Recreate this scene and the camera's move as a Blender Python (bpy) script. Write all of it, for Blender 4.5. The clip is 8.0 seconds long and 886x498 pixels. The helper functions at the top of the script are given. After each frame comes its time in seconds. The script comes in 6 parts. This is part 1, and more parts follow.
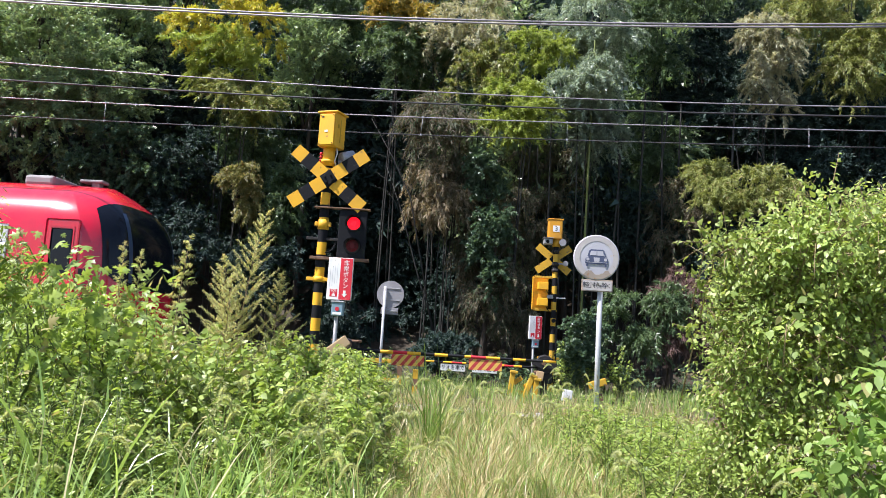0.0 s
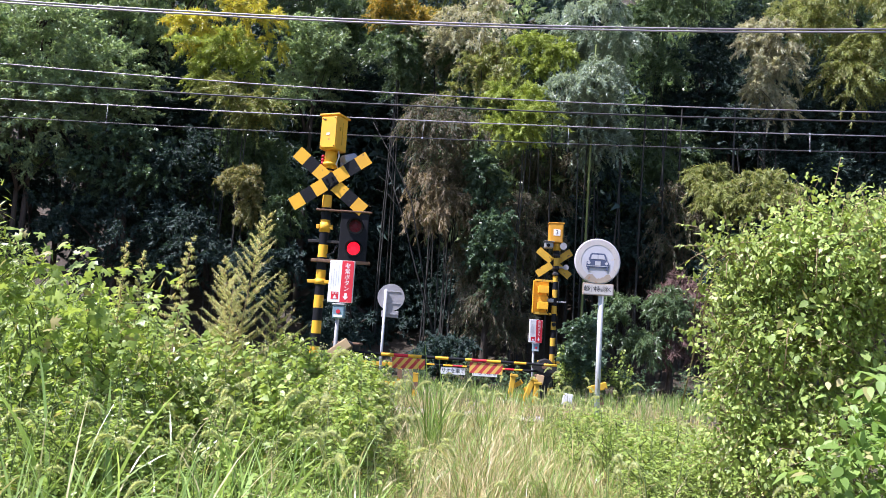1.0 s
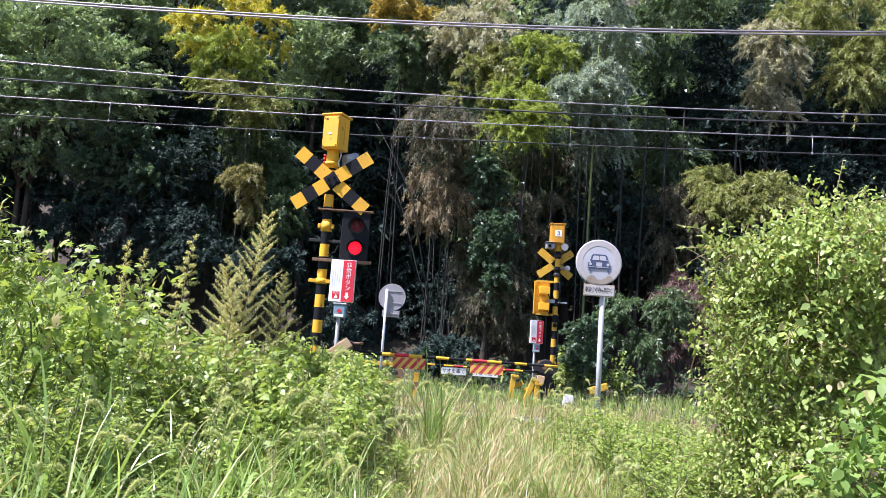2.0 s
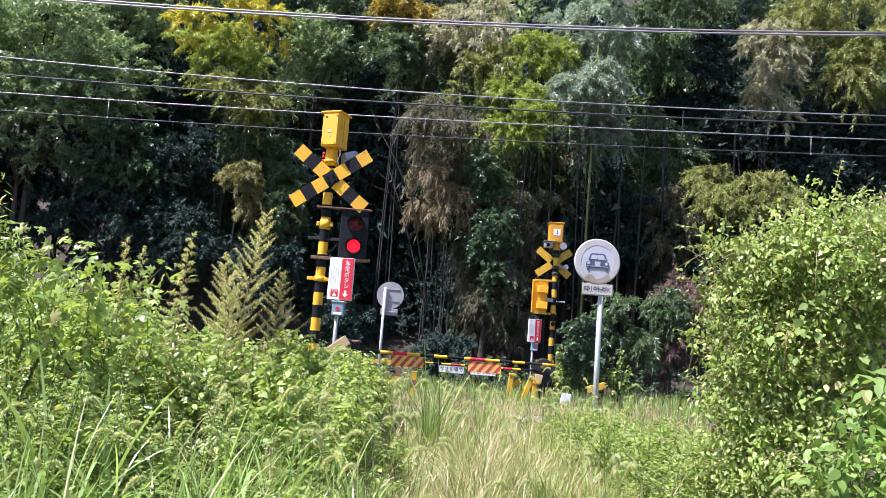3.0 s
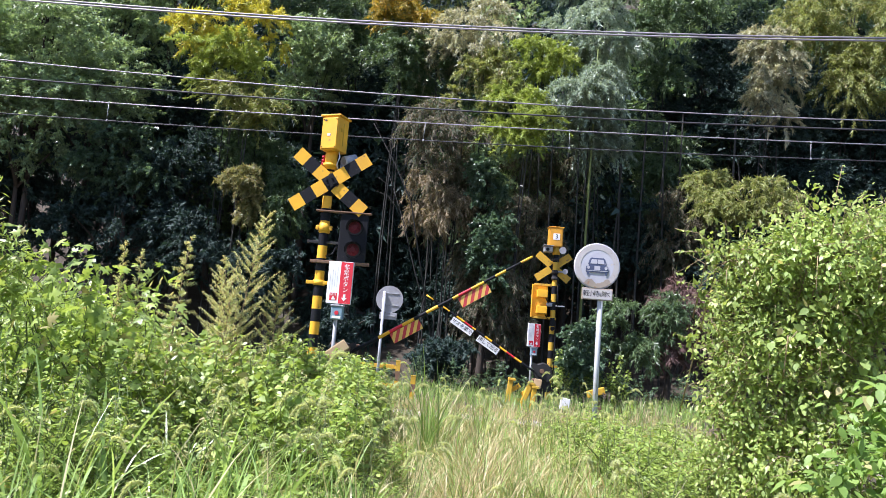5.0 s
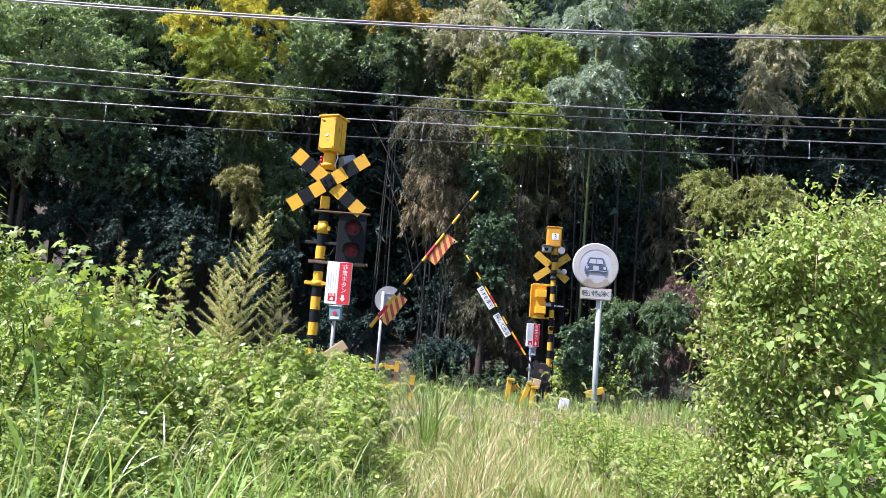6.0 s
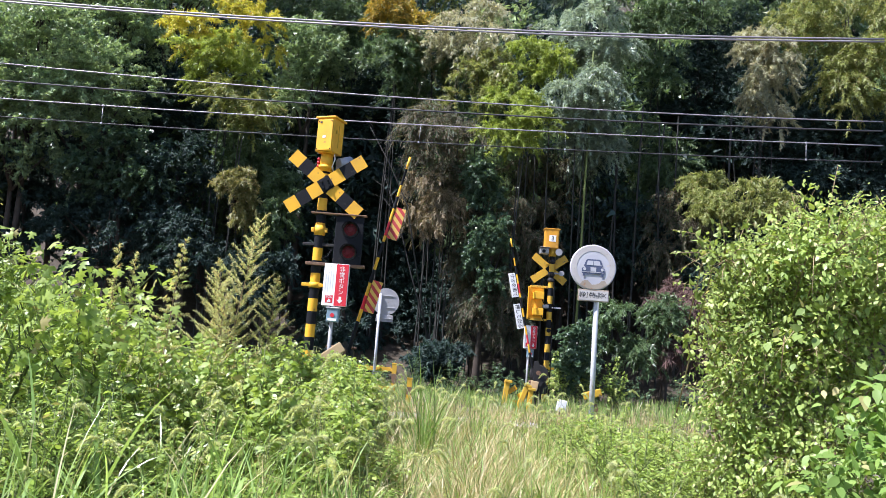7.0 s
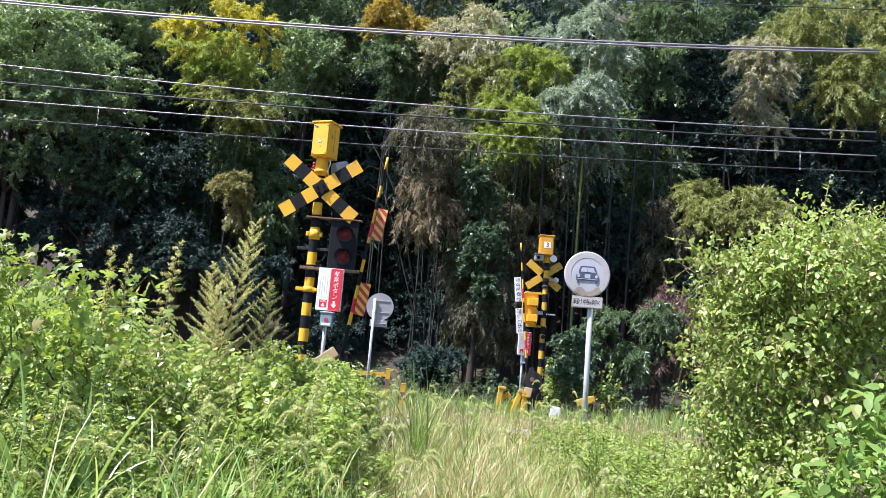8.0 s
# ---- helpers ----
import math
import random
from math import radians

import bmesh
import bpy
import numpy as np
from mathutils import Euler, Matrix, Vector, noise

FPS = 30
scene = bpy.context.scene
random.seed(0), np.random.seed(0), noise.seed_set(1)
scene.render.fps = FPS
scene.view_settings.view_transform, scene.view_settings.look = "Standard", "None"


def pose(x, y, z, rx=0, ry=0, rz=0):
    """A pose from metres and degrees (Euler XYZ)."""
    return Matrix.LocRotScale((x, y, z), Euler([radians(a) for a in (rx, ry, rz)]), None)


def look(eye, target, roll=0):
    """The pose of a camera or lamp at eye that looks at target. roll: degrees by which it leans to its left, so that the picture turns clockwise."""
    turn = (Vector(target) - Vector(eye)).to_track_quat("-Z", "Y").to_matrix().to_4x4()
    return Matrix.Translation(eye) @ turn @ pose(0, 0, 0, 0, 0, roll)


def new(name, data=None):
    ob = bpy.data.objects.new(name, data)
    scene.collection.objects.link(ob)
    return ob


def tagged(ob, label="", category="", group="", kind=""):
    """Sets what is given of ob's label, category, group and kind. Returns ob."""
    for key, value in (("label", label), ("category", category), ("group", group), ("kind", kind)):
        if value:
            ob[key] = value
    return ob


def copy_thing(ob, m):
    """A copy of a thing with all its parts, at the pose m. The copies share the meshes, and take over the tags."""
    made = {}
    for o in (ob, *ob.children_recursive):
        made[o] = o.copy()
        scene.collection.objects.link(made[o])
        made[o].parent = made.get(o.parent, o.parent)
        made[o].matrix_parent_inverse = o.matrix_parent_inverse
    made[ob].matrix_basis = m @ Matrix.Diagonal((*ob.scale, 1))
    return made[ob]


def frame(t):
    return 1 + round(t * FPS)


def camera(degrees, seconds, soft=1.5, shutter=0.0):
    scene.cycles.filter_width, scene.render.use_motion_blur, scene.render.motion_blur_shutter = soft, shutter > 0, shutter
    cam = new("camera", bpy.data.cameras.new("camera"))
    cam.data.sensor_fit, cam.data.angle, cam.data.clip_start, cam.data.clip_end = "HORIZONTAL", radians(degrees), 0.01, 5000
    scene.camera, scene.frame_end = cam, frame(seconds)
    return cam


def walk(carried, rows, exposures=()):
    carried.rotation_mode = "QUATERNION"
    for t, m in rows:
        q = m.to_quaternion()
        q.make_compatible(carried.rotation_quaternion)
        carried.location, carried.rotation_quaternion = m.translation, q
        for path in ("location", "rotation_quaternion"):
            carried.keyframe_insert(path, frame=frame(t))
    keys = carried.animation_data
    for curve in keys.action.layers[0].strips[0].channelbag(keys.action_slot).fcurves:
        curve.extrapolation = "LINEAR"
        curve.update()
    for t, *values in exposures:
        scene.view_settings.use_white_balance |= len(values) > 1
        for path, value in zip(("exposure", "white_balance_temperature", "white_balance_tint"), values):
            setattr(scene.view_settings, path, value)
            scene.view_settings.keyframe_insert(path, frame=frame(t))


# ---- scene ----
SCENE_END = 8.0
cam = camera(62, SCENE_END, soft=0.65)
PATH = [
    (0.0, 0.000, 0.000, 1.300, 0.000, 6.700, 3.500),
    (0.5, -0.003, 0.003, 1.296, -0.001, 6.886, 3.613),
    (1.0, -0.015, -0.007, 1.293, 0.021, 6.969, 3.753),
    (1.5, -0.015, -0.004, 1.294, 0.109, 7.009, 3.950),
    (3.0, -0.019, -0.011, 1.294, -0.010, 6.849, 4.381),
    (3.5, -0.024, -0.003, 1.292, -0.096, 6.898, 4.434),
    (4.0, -0.021, -0.001, 1.294, -0.058, 7.014, 4.493),
    (4.5, -0.020, 0.004, 1.294, -0.011, 7.142, 4.579),
    (6.0, -0.014, 0.025, 1.294, -0.119, 7.212, 4.373),
    (6.5, -0.014, 0.031, 1.291, -0.181, 7.282, 4.325),
    (7.0, -0.012, 0.032, 1.289, -0.303, 7.393, 4.314),
    (7.5, -0.012, 0.033, 1.287, -0.513, 7.615, 4.565),
    (8.0, -0.004, 0.029, 1.286, -0.641, 7.866, 4.800),
]
walk(cam, [(t, pose(x, y, z, 0, 0, yaw) @ pose(0, 0, 0, 90 + up) @ pose(0, 0, 0, 0, 0, lean))
           for t, x, y, z, yaw, up, lean in PATH], [(0.0, 1.06, 6200, 17), (0.5, 1.20, 5900, 25), (8.0, 1.20, 5900, 19)])

# ---- daylight: a high sun from the left, a little behind the camera ----
SUN = Vector((-0.48, -0.22, 0.85)).normalized()
world = bpy.data.worlds.new("sky")
scene.world = world
world.use_nodes = True
wn = world.node_tree
sky = wn.nodes.new("ShaderNodeTexSky")
sky.sky_type = "NISHITA"
sky.sun_disc = False
sky.sun_elevation = math.asin(SUN.z)
sky.sun_rotation = math.atan2(SUN.x, SUN.y)
wn.links.new(sky.outputs[0], wn.nodes["Background"].inputs[0])
wn.nodes["Background"].inputs[1].default_value = 0.09
sun = new("sun", bpy.data.lights.new("sun", "SUN"))
sun.data.energy, sun.data.angle, sun.data.color = 4.8, radians(0.53), (1.0, 0.96, 0.91)
sun.matrix_world = look(SUN * 50, (0, 0, 0))


# ---- materials ----
def nodes_of(name):
    m = bpy.data.materials.new(name)
    m.use_nodes = True
    return m, m.node_tree.nodes, m.node_tree.links, m.node_tree.nodes["Principled BSDF"]


def mixed(nodes, links, fac, a, b):
    mix = nodes.new("ShaderNodeMix")
    mix.data_type = "RGBA"
    if isinstance(fac, float):
        mix.inputs[0].default_value = fac
    else:
        links.new(fac, mix.inputs[0])
    for sock, val in ((mix.inputs[6], a), (mix.inputs[7], b)):
        if isinstance(val, tuple):
            sock.default_value = (*val, 1)
        else:
            links.new(val, sock)
    return mix.outputs[2]


def ramp(nodes, links, src, lo, hi):
    r = nodes.new("ShaderNodeMapRange")
    r.inputs[1].default_value, r.inputs[2].default_value = lo, hi
    links.new(src, r.inputs[0])
    return r.outputs[0]


def noise_at(nodes, links, scale, detail=4.0, stretch=None):
    tc = nodes.new("ShaderNodeTexCoord")
    n = nodes.new("ShaderNodeTexNoise")
    n.inputs["Scale"].default_value, n.inputs["Detail"].default_value = scale, detail
    src = tc.outputs["Object"]
    if stretch:
        mp = nodes.new("ShaderNodeMapping")
        mp.inputs["Scale"].default_value = stretch
        links.new(src, mp.inputs[0])
        src = mp.outputs[0]
    links.new(src, n.inputs["Vector"])
    return n.outputs["Fac"]


def paint(name, col, rough=0.45, metal=0.0, worn=(0.16, 0.10, 0.06), wear=0.25, scale=9.0, bump=0.12, coat=0.0, stretch=None):
    """Painted or bare surface with mottling at two scales, chips and fine relief."""
    m, ns, ls, p = nodes_of(name)
    big = noise_at(ns, ls, scale * 0.35, 3, stretch)
    fine = noise_at(ns, ls, scale * 6, 5)
    dull = tuple(c * 0.74 + 0.02 * max(col) for c in col)
    base = mixed(ns, ls, ramp(ns, ls, big, 0.35, 0.75), col, dull)
    chips = ramp(ns, ls, noise_at(ns, ls, scale * 1.7, 8, stretch), 0.70 - wear * 0.25, 0.80 - wear * 0.22)
    base = mixed(ns, ls, chips, base, worn)
    ls.new(base, p.inputs["Base Color"])
    ls.new(ramp(ns, ls, fine, -0.6, 1.6 - rough), p.inputs["Roughness"]) if rough > 0.3 else None
    if rough <= 0.3:
        p.inputs["Roughness"].default_value = rough
    p.inputs["Metallic"].default_value = metal
    p.inputs["Coat Weight"].default_value = coat
    b = ns.new("ShaderNodeBump")
    b.inputs["Strength"].default_value, b.inputs["Distance"].default_value = bump, 0.004
    ls.new(fine, b.inputs["Height"])
    ls.new(b.outputs[0], p.inputs["Normal"])
    return m


def leafy(name, dark, light, odd=None, share=0.12, gloss=0.42, through_light=0.35, patch=0.6):
    """Leaf: colour varies leaf by leaf and in soft patches; some light passes through."""
    m, ns, ls, p = nodes_of(name)
    g = ns.new("ShaderNodeNewGeometry")
    isl = g.outputs["Random Per Island"]
    tone = ns.new("ShaderNodeMapRange")
    tone.inputs[3].default_value, tone.inputs[4].default_value = 0.15, 0.85
    ls.new(isl, tone.inputs[0])
    tone = tone.outputs[0]
    patches = ramp(ns, ls, noise_at(ns, ls, patch, 3), 0.32, 0.68)
    col = mixed(ns, ls, tone, dark, light)
    col = mixed(ns, ls, patches, col, mixed(ns, ls, tone, tuple(0.6 * a for a in dark), tuple(0.8 * a for a in light)))
    if odd:
        w = ns.new("ShaderNodeTexWhiteNoise")
        w.noise_dimensions = "1D"
        ls.new(isl, w.inputs["W"])
        pick = ns.new("ShaderNodeMath")
        pick.operation = "LESS_THAN"
        ls.new(w.outputs["Value"], pick.inputs[0])
        pick.inputs[1].default_value = share
        col = mixed(ns, ls, pick.outputs[0], col, odd)
    ls.new(col, p.inputs["Base Color"])
    p.inputs["Roughness"].default_value = gloss
    p.inputs["Specular IOR Level"].default_value = 0.45
    tr = ns.new("ShaderNodeBsdfTranslucent")
    warm = ns.new("ShaderNodeMix")
    warm.data_type, warm.blend_type = "RGBA", "MULTIPLY"
    warm.inputs[0].default_value = 1.0
    ls.new(col, warm.inputs[6])
    warm.inputs[7].default_value = (1.55, 1.5, 0.85, 1)
    ls.new(warm.outputs[2], tr.inputs[0])
    mx = ns.new("ShaderNodeMixShader")
    mx.inputs[0].default_value = through_light
    ls.new(p.outputs[0], mx.inputs[1])
    ls.new(tr.outputs[0], mx.inputs[2])
    ls.new(mx.outputs[0], ns["Material Output"].inputs["Surface"])
    return m


def glowing(name, col, strength):
    m, ns, ls, p = nodes_of(name)
    p.inputs["Base Color"].default_value = (*col, 1)
    p.inputs["Emission Color"].default_value = (*col, 1)
    p.inputs["Emission Strength"].default_value = strength
    return m


YELLOW = paint("yellow_paint", (0.84, 0.44, 0.006), 0.42, wear=0.18)
DULL_YELLOW = paint("weathered_yellow_paint", (0.60, 0.36, 0.02), 0.55, wear=0.35)
AMBER = paint("amber_paint", (0.62, 0.29, 0.012), 0.5, wear=0.3)
BLACK = paint("black_paint", (0.009, 0.010, 0.013), 0.6, worn=(0.04, 0.035, 0.03), wear=0.15)
RED = paint("red_paint", (0.62, 0.012, 0.03), 0.42, worn=(0.5, 0.2, 0.15), wear=0.12)
FLAG_RED = paint("faded_red_sheet", (0.60, 0.05, 0.05), 0.5, worn=(0.6, 0.4, 0.3), wear=0.2)
FLAG_YELLOW = paint("faded_yellow_sheet", (0.85, 0.52, 0.10), 0.5, worn=(0.7, 0.5, 0.3), wear=0.2)
WHITE = paint("white_paint", (0.80, 0.80, 0.79), 0.45, worn=(0.45, 0.40, 0.34), wear=0.12)
DISC_WHITE = paint("chalky_white_sheet", (0.50, 0.50, 0.545), 0.55, worn=(0.55, 0.48, 0.40), wear=0.15, scale=5)
DISC_RIM = paint("faded_rim_print", (0.50, 0.47, 0.45), 0.6, worn=(0.36, 0.27, 0.2), wear=0.35)
DISC_PEEL = paint("peeled_beige_sheet", (0.36, 0.30, 0.24), 0.7, worn=(0.30, 0.17, 0.09), wear=0.5)
SIGN_BLUE = paint("slate_blue_print", (0.075, 0.095, 0.17), 0.5, worn=(0.4, 0.4, 0.45), wear=0.12)
INK = paint("black_print", (0.03, 0.03, 0.035), 0.5, worn=(0.3, 0.3, 0.3), wear=0.1)
GREY_INK = paint("grey_print", (0.48, 0.48, 0.52), 0.6, wear=0.05)
POST_WHITE = paint("flaked_white_post_paint", (0.52, 0.54, 0.56), 0.5, worn=(0.24, 0.17, 0.12), wear=0.45, stretch=(1, 1, 0.35))
STEEL = paint("galvanised_steel", (0.42, 0.43, 0.44), 0.5, metal=0.7, worn=(0.22, 0.15, 0.10), wear=0.25)
SIGN_BACK = paint("dull_sign_back", (0.33, 0.33, 0.34), 0.55, metal=0.3, worn=(0.2, 0.16, 0.12), wear=0.15)
RUSTY = paint("rusted_steel", (0.19, 0.105, 0.06), 0.8, worn=(0.08, 0.04, 0.025), wear=0.6)
DARK_IRON = paint("dark_cast_iron", (0.014, 0.013, 0.013), 0.55, worn=(0.06, 0.035, 0.022), wear=0.3)
BUTTON_BLUE = paint("grey_blue_box", (0.19, 0.30, 0.37), 0.5, wear=0.2)
PLANK = paint("pale_weathered_wood", (0.50, 0.36, 0.20), 0.8, worn=(0.3, 0.2, 0.12), wear=0.4, stretch=(0.3, 1, 1))
CONCRETE = paint("weathered_concrete", (0.34, 0.33, 0.31), 0.85, worn=(0.2, 0.19, 0.17), wear=0.3, bump=0.4)
WIRE_ALU = paint("drawn_aluminium", (0.36, 0.34, 0.36), 0.4, metal=0.6, wear=0.0)
WIRE_DARK = paint("dark_stranded_wire", (0.06, 0.06, 0.065), 0.5, metal=0.3, wear=0.0)
TRAIN_RED = paint("train_red_lacquer", (0.66, 0.008, 0.035), 0.2, worn=(0.6, 0.01, 0.04), wear=0.0, bump=0.01, coat=0.5)
TRAIN_GREY = paint("roof_unit_grey", (0.27, 0.265, 0.26), 0.6, wear=0.15)
TRAIN_SIDE = paint("train_pale_panel", (0.66, 0.66, 0.66), 0.3, wear=0.0)
TYRE = paint("wheel_steel", (0.12, 0.11, 0.10), 0.5, metal=0.8, wear=0.2)
DARK_LENS = paint("dark_red_lens", (0.14, 0.004, 0.008), 0.29, wear=0.0, bump=0.02)
for _m in (DARK_LENS, BLACK):
    _m.node_tree.nodes["Principled BSDF"].inputs["Specular IOR Level"].default_value = 0.2
LIT_LENS = glowing("lit_red_lens", (0.9, 0.006, 0.016), 0.85)
GLASS_DARK, _n, _l, _p = nodes_of("dark_windscreen_glass")
_p.inputs["Base Color"].default_value = (0.006, 0.008, 0.013, 1)
_p.inputs["Roughness"].default_value = 0.10
_p.inputs["Specular IOR Level"].default_value = 0.25
BARK = paint("grey_brown_bark", (0.055, 0.043, 0.032), 0.9, worn=(0.03, 0.025, 0.02), wear=0.4, bump=0.6, stretch=(1, 1, 0.2))
CULM = paint("green_bamboo_culm", (0.16, 0.20, 0.05), 0.45, worn=(0.25, 0.22, 0.12), wear=0.2, stretch=(1, 1, 0.3))
# Grey culm taken down to near black, the gap's shade put into its colour.
CULM_SHADE_GREY = paint("shade_dark_grey_culm", (0.032, 0.032, 0.027), 0.7, worn=(0.02, 0.018, 0.015), wear=0.4, stretch=(1, 1, 0.3))
STEM = paint("green_stem", (0.12, 0.16, 0.04), 0.6, wear=0.0)
STEM_DRY = paint("dry_stem", (0.30, 0.22, 0.12), 0.7, wear=0.1)
EARTH = paint("leafy_soil", (0.055, 0.042, 0.026), 0.95, worn=(0.035, 0.03, 0.02), wear=0.6, scale=2.0, bump=0.8)
BALLAST = paint("grey_brown_ballast", (0.22, 0.19, 0.16), 0.9, worn=(0.08, 0.07, 0.06), wear=0.5, scale=8, bump=1.0)

LEAF = {
    "broad": leafy("dark_broad_leaf", (0.13, 0.21, 0.125), (0.46, 0.59, 0.29), gloss=0.33, through_light=0.3, patch=0.8),
    # Dark blue-green leaf with the wood's shade put into its colour.
    "deep": leafy("shade_coloured_leaf", (0.010, 0.026, 0.026), (0.046, 0.092, 0.070), gloss=0.72, through_light=0.2),
    "yellow": leafy("yellow_bamboo_leaf", (0.32, 0.34, 0.04), (0.74, 0.68, 0.08), (0.55, 0.42, 0.05), 0.12),
    "golden": leafy("golden_bamboo_leaf", (0.34, 0.26, 0.03), (0.72, 0.50, 0.06), (0.16, 0.18, 0.05), 0.3),
    "lime": leafy("lime_bamboo_leaf", (0.20, 0.28, 0.04), (0.43, 0.51, 0.10)),
    "olive": leafy("olive_bamboo_leaf", (0.12, 0.155, 0.04), (0.38, 0.42, 0.12), (0.32, 0.27, 0.12), 0.08),
    "silver": leafy("grey_green_bamboo_leaf", (0.15, 0.22, 0.165), (0.46, 0.55, 0.43), gloss=0.3),
    "green": leafy("green_bamboo_leaf", (0.04, 0.085, 0.044), (0.19, 0.28, 0.12), gloss=0.36),
    "dry": leafy("dry_brown_leaf", (0.075, 0.066, 0.046), (0.27, 0.23, 0.155), (0.07, 0.10, 0.05), 0.35, gloss=0.6),
    "straw": leafy("pale_dead_leaf", (0.24, 0.19, 0.115), (0.46, 0.37, 0.24), (0.12, 0.12, 0.05), 0.2, gloss=0.6),
    "pale": leafy("pale_olive_leaf", (0.17, 0.19, 0.06), (0.36, 0.34, 0.13), (0.36, 0.29, 0.14), 0.15),
    "ivy": leafy("ivy_leaf", (0.04, 0.085, 0.05), (0.16, 0.25, 0.14), gloss=0.36),
    "weed": leafy("weed_leaf", (0.17, 0.27, 0.045), (0.48, 0.60, 0.16), (0.38, 0.34, 0.15), 0.05, gloss=0.40, through_light=0.38, patch=1.3),
    "vine": leafy("vine_leaf", (0.15, 0.25, 0.045), (0.50, 0.60, 0.17), (0.60, 0.54, 0.26), 0.02, gloss=0.44, through_light=0.34, patch=1.6),
    "shrub": leafy("shrub_leaf", (0.12, 0.23, 0.04), (0.31, 0.44, 0.11), (0.34, 0.33, 0.13), 0.05, gloss=0.5, through_light=0.34, patch=1.3),
    "spire": leafy("spire_leaf", (0.36, 0.41, 0.17), (0.68, 0.68, 0.36), (0.52, 0.40, 0.19), 0.16, gloss=0.5),
    "grass": leafy("green_grass_blade", (0.12, 0.23, 0.04), (0.42, 0.56, 0.17), (0.56, 0.51, 0.30), 0.14, gloss=0.3, through_light=0.28, patch=1.0),
    "reed": leafy("broad_reed_blade", (0.20, 0.34, 0.08), (0.42, 0.56, 0.20), gloss=0.25, through_light=0.4, patch=1.0),
    "hay": leafy("dry_grass_blade", (0.26, 0.205, 0.085), (0.80, 0.68, 0.38), (0.20, 0.32, 0.07), 0.24, gloss=0.45, through_light=0.25, patch=1.0),
    "foxtail": leafy("foxtail_bristle", (0.46, 0.52, 0.28), (0.72, 0.74, 0.48), gloss=0.6, through_light=0.6),
}


LEAF["pale_vine"] = leafy("yellowing_vine_leaf", (0.16, 0.26, 0.05), (0.36, 0.46, 0.13), (0.60, 0.52, 0.24), 0.16, gloss=0.5, through_light=0.3)


# ---- mesh helpers ----
def part(name, bm, material, parent=None, label="", smooth=False):
    me = bpy.data.meshes.new(name)
    bm.to_mesh(me)
    bm.free()
    for mt in material if isinstance(material, (list, tuple)) else [material]:
        me.materials.append(mt)
    if smooth:
        me.shade_smooth()
    ob = new(name, me)
    if parent:
        ob.parent = parent
    if label:
        ob["label"] = label
    return ob


def thing(name, m, label, category, group="", kind=""):
    ob = new(name)
    ob.empty_display_size = 0.2
    ob.matrix_world = m
    return tagged(ob, label, category, group, kind)


def box(bm, c, s, bevel=0.0, rot=None, mi=0):
    geo = bmesh.ops.create_cube(bm, size=1.0)
    vs = geo["verts"]
    bmesh.ops.scale(bm, vec=Vector(s), verts=vs)
    fs = {f for v in vs for f in v.link_faces}
    for f in fs:
        f.material_index = mi
    if bevel:
        es = list({e for v in vs for e in v.link_edges})
        r = bmesh.ops.bevel(bm, geom=es, offset=bevel, segments=2, affect="EDGES", profile=0.5)
        vs = list({v for f in r["faces"] for v in f.verts} | {v for v in vs if v.is_valid})
        for f in {f for v in vs for f in v.link_faces}:
            f.material_index = mi
    m = Matrix.Translation(Vector(c)) @ (rot if rot else Matrix())
    bmesh.ops.transform(bm, matrix=m, verts=vs)


def tube(bm, p0, p1, r0, r1=None, seg=14, mi=0, caps=True):
    p0, p1 = Vector(p0), Vector(p1)
    d = p1 - p0
    g = bmesh.ops.create_cone(bm, cap_ends=caps, segments=seg, radius1=r0, radius2=r0 if r1 is None else r1, depth=d.length)
    m = Matrix.Translation((p0 + p1) / 2) @ d.to_track_quat("Z", "Y").to_matrix().to_4x4()
    bmesh.ops.transform(bm, matrix=m, verts=g["verts"])
    for f in {f for v in g["verts"] for f in v.link_faces}:
        f.material_index = mi
        f.smooth = len(f.verts) == 4


def path_tube(bm, pts, radii, seg=8, mi=0):
    """A bent tube through the points, tapered by the radii."""
    rings = []
    pts = [Vector(p) for p in pts]
    for i, p in enumerate(pts):
        d = (pts[min(i + 1, len(pts) - 1)] - pts[max(i - 1, 0)]).normalized()
        q = d.to_track_quat("Z", "Y")
        rings.append([bm.verts.new(p + q @ Vector((math.cos(a) * radii[i], math.sin(a) * radii[i], 0)))
                      for a in (k * math.tau / seg for k in range(seg))])
    for a, b in zip(rings, rings[1:]):
        for k in range(seg):
            f = bm.faces.new((a[k], a[(k + 1) % seg], b[(k + 1) % seg], b[k]))
            f.smooth, f.material_index = True, mi
    bm.faces.new(rings[0][::-1]).material_index = mi
    bm.faces.new(rings[-1]).material_index = mi


def lettering(text, size, m, material, parent, name="lettering"):
    cu = bpy.data.curves.new(name, "FONT")
    cu.body, cu.size, cu.align_x, cu.align_y, cu.extrude = text, size, "CENTER", "CENTER", 0.0008
    cu.materials.append(material)
    ob = new(name, cu)
    ob.parent = parent
    ob.matrix_local = m
    return ob


FACE = pose(0, 0, 0, 90)      # turns flat writing upright, facing -y


def fresh():
    return bmesh.new()


# ---- leaves and blades, many at once ----
def unit(a):
    return a / np.maximum(np.linalg.norm(a, axis=1, keepdims=True), 1e-9)


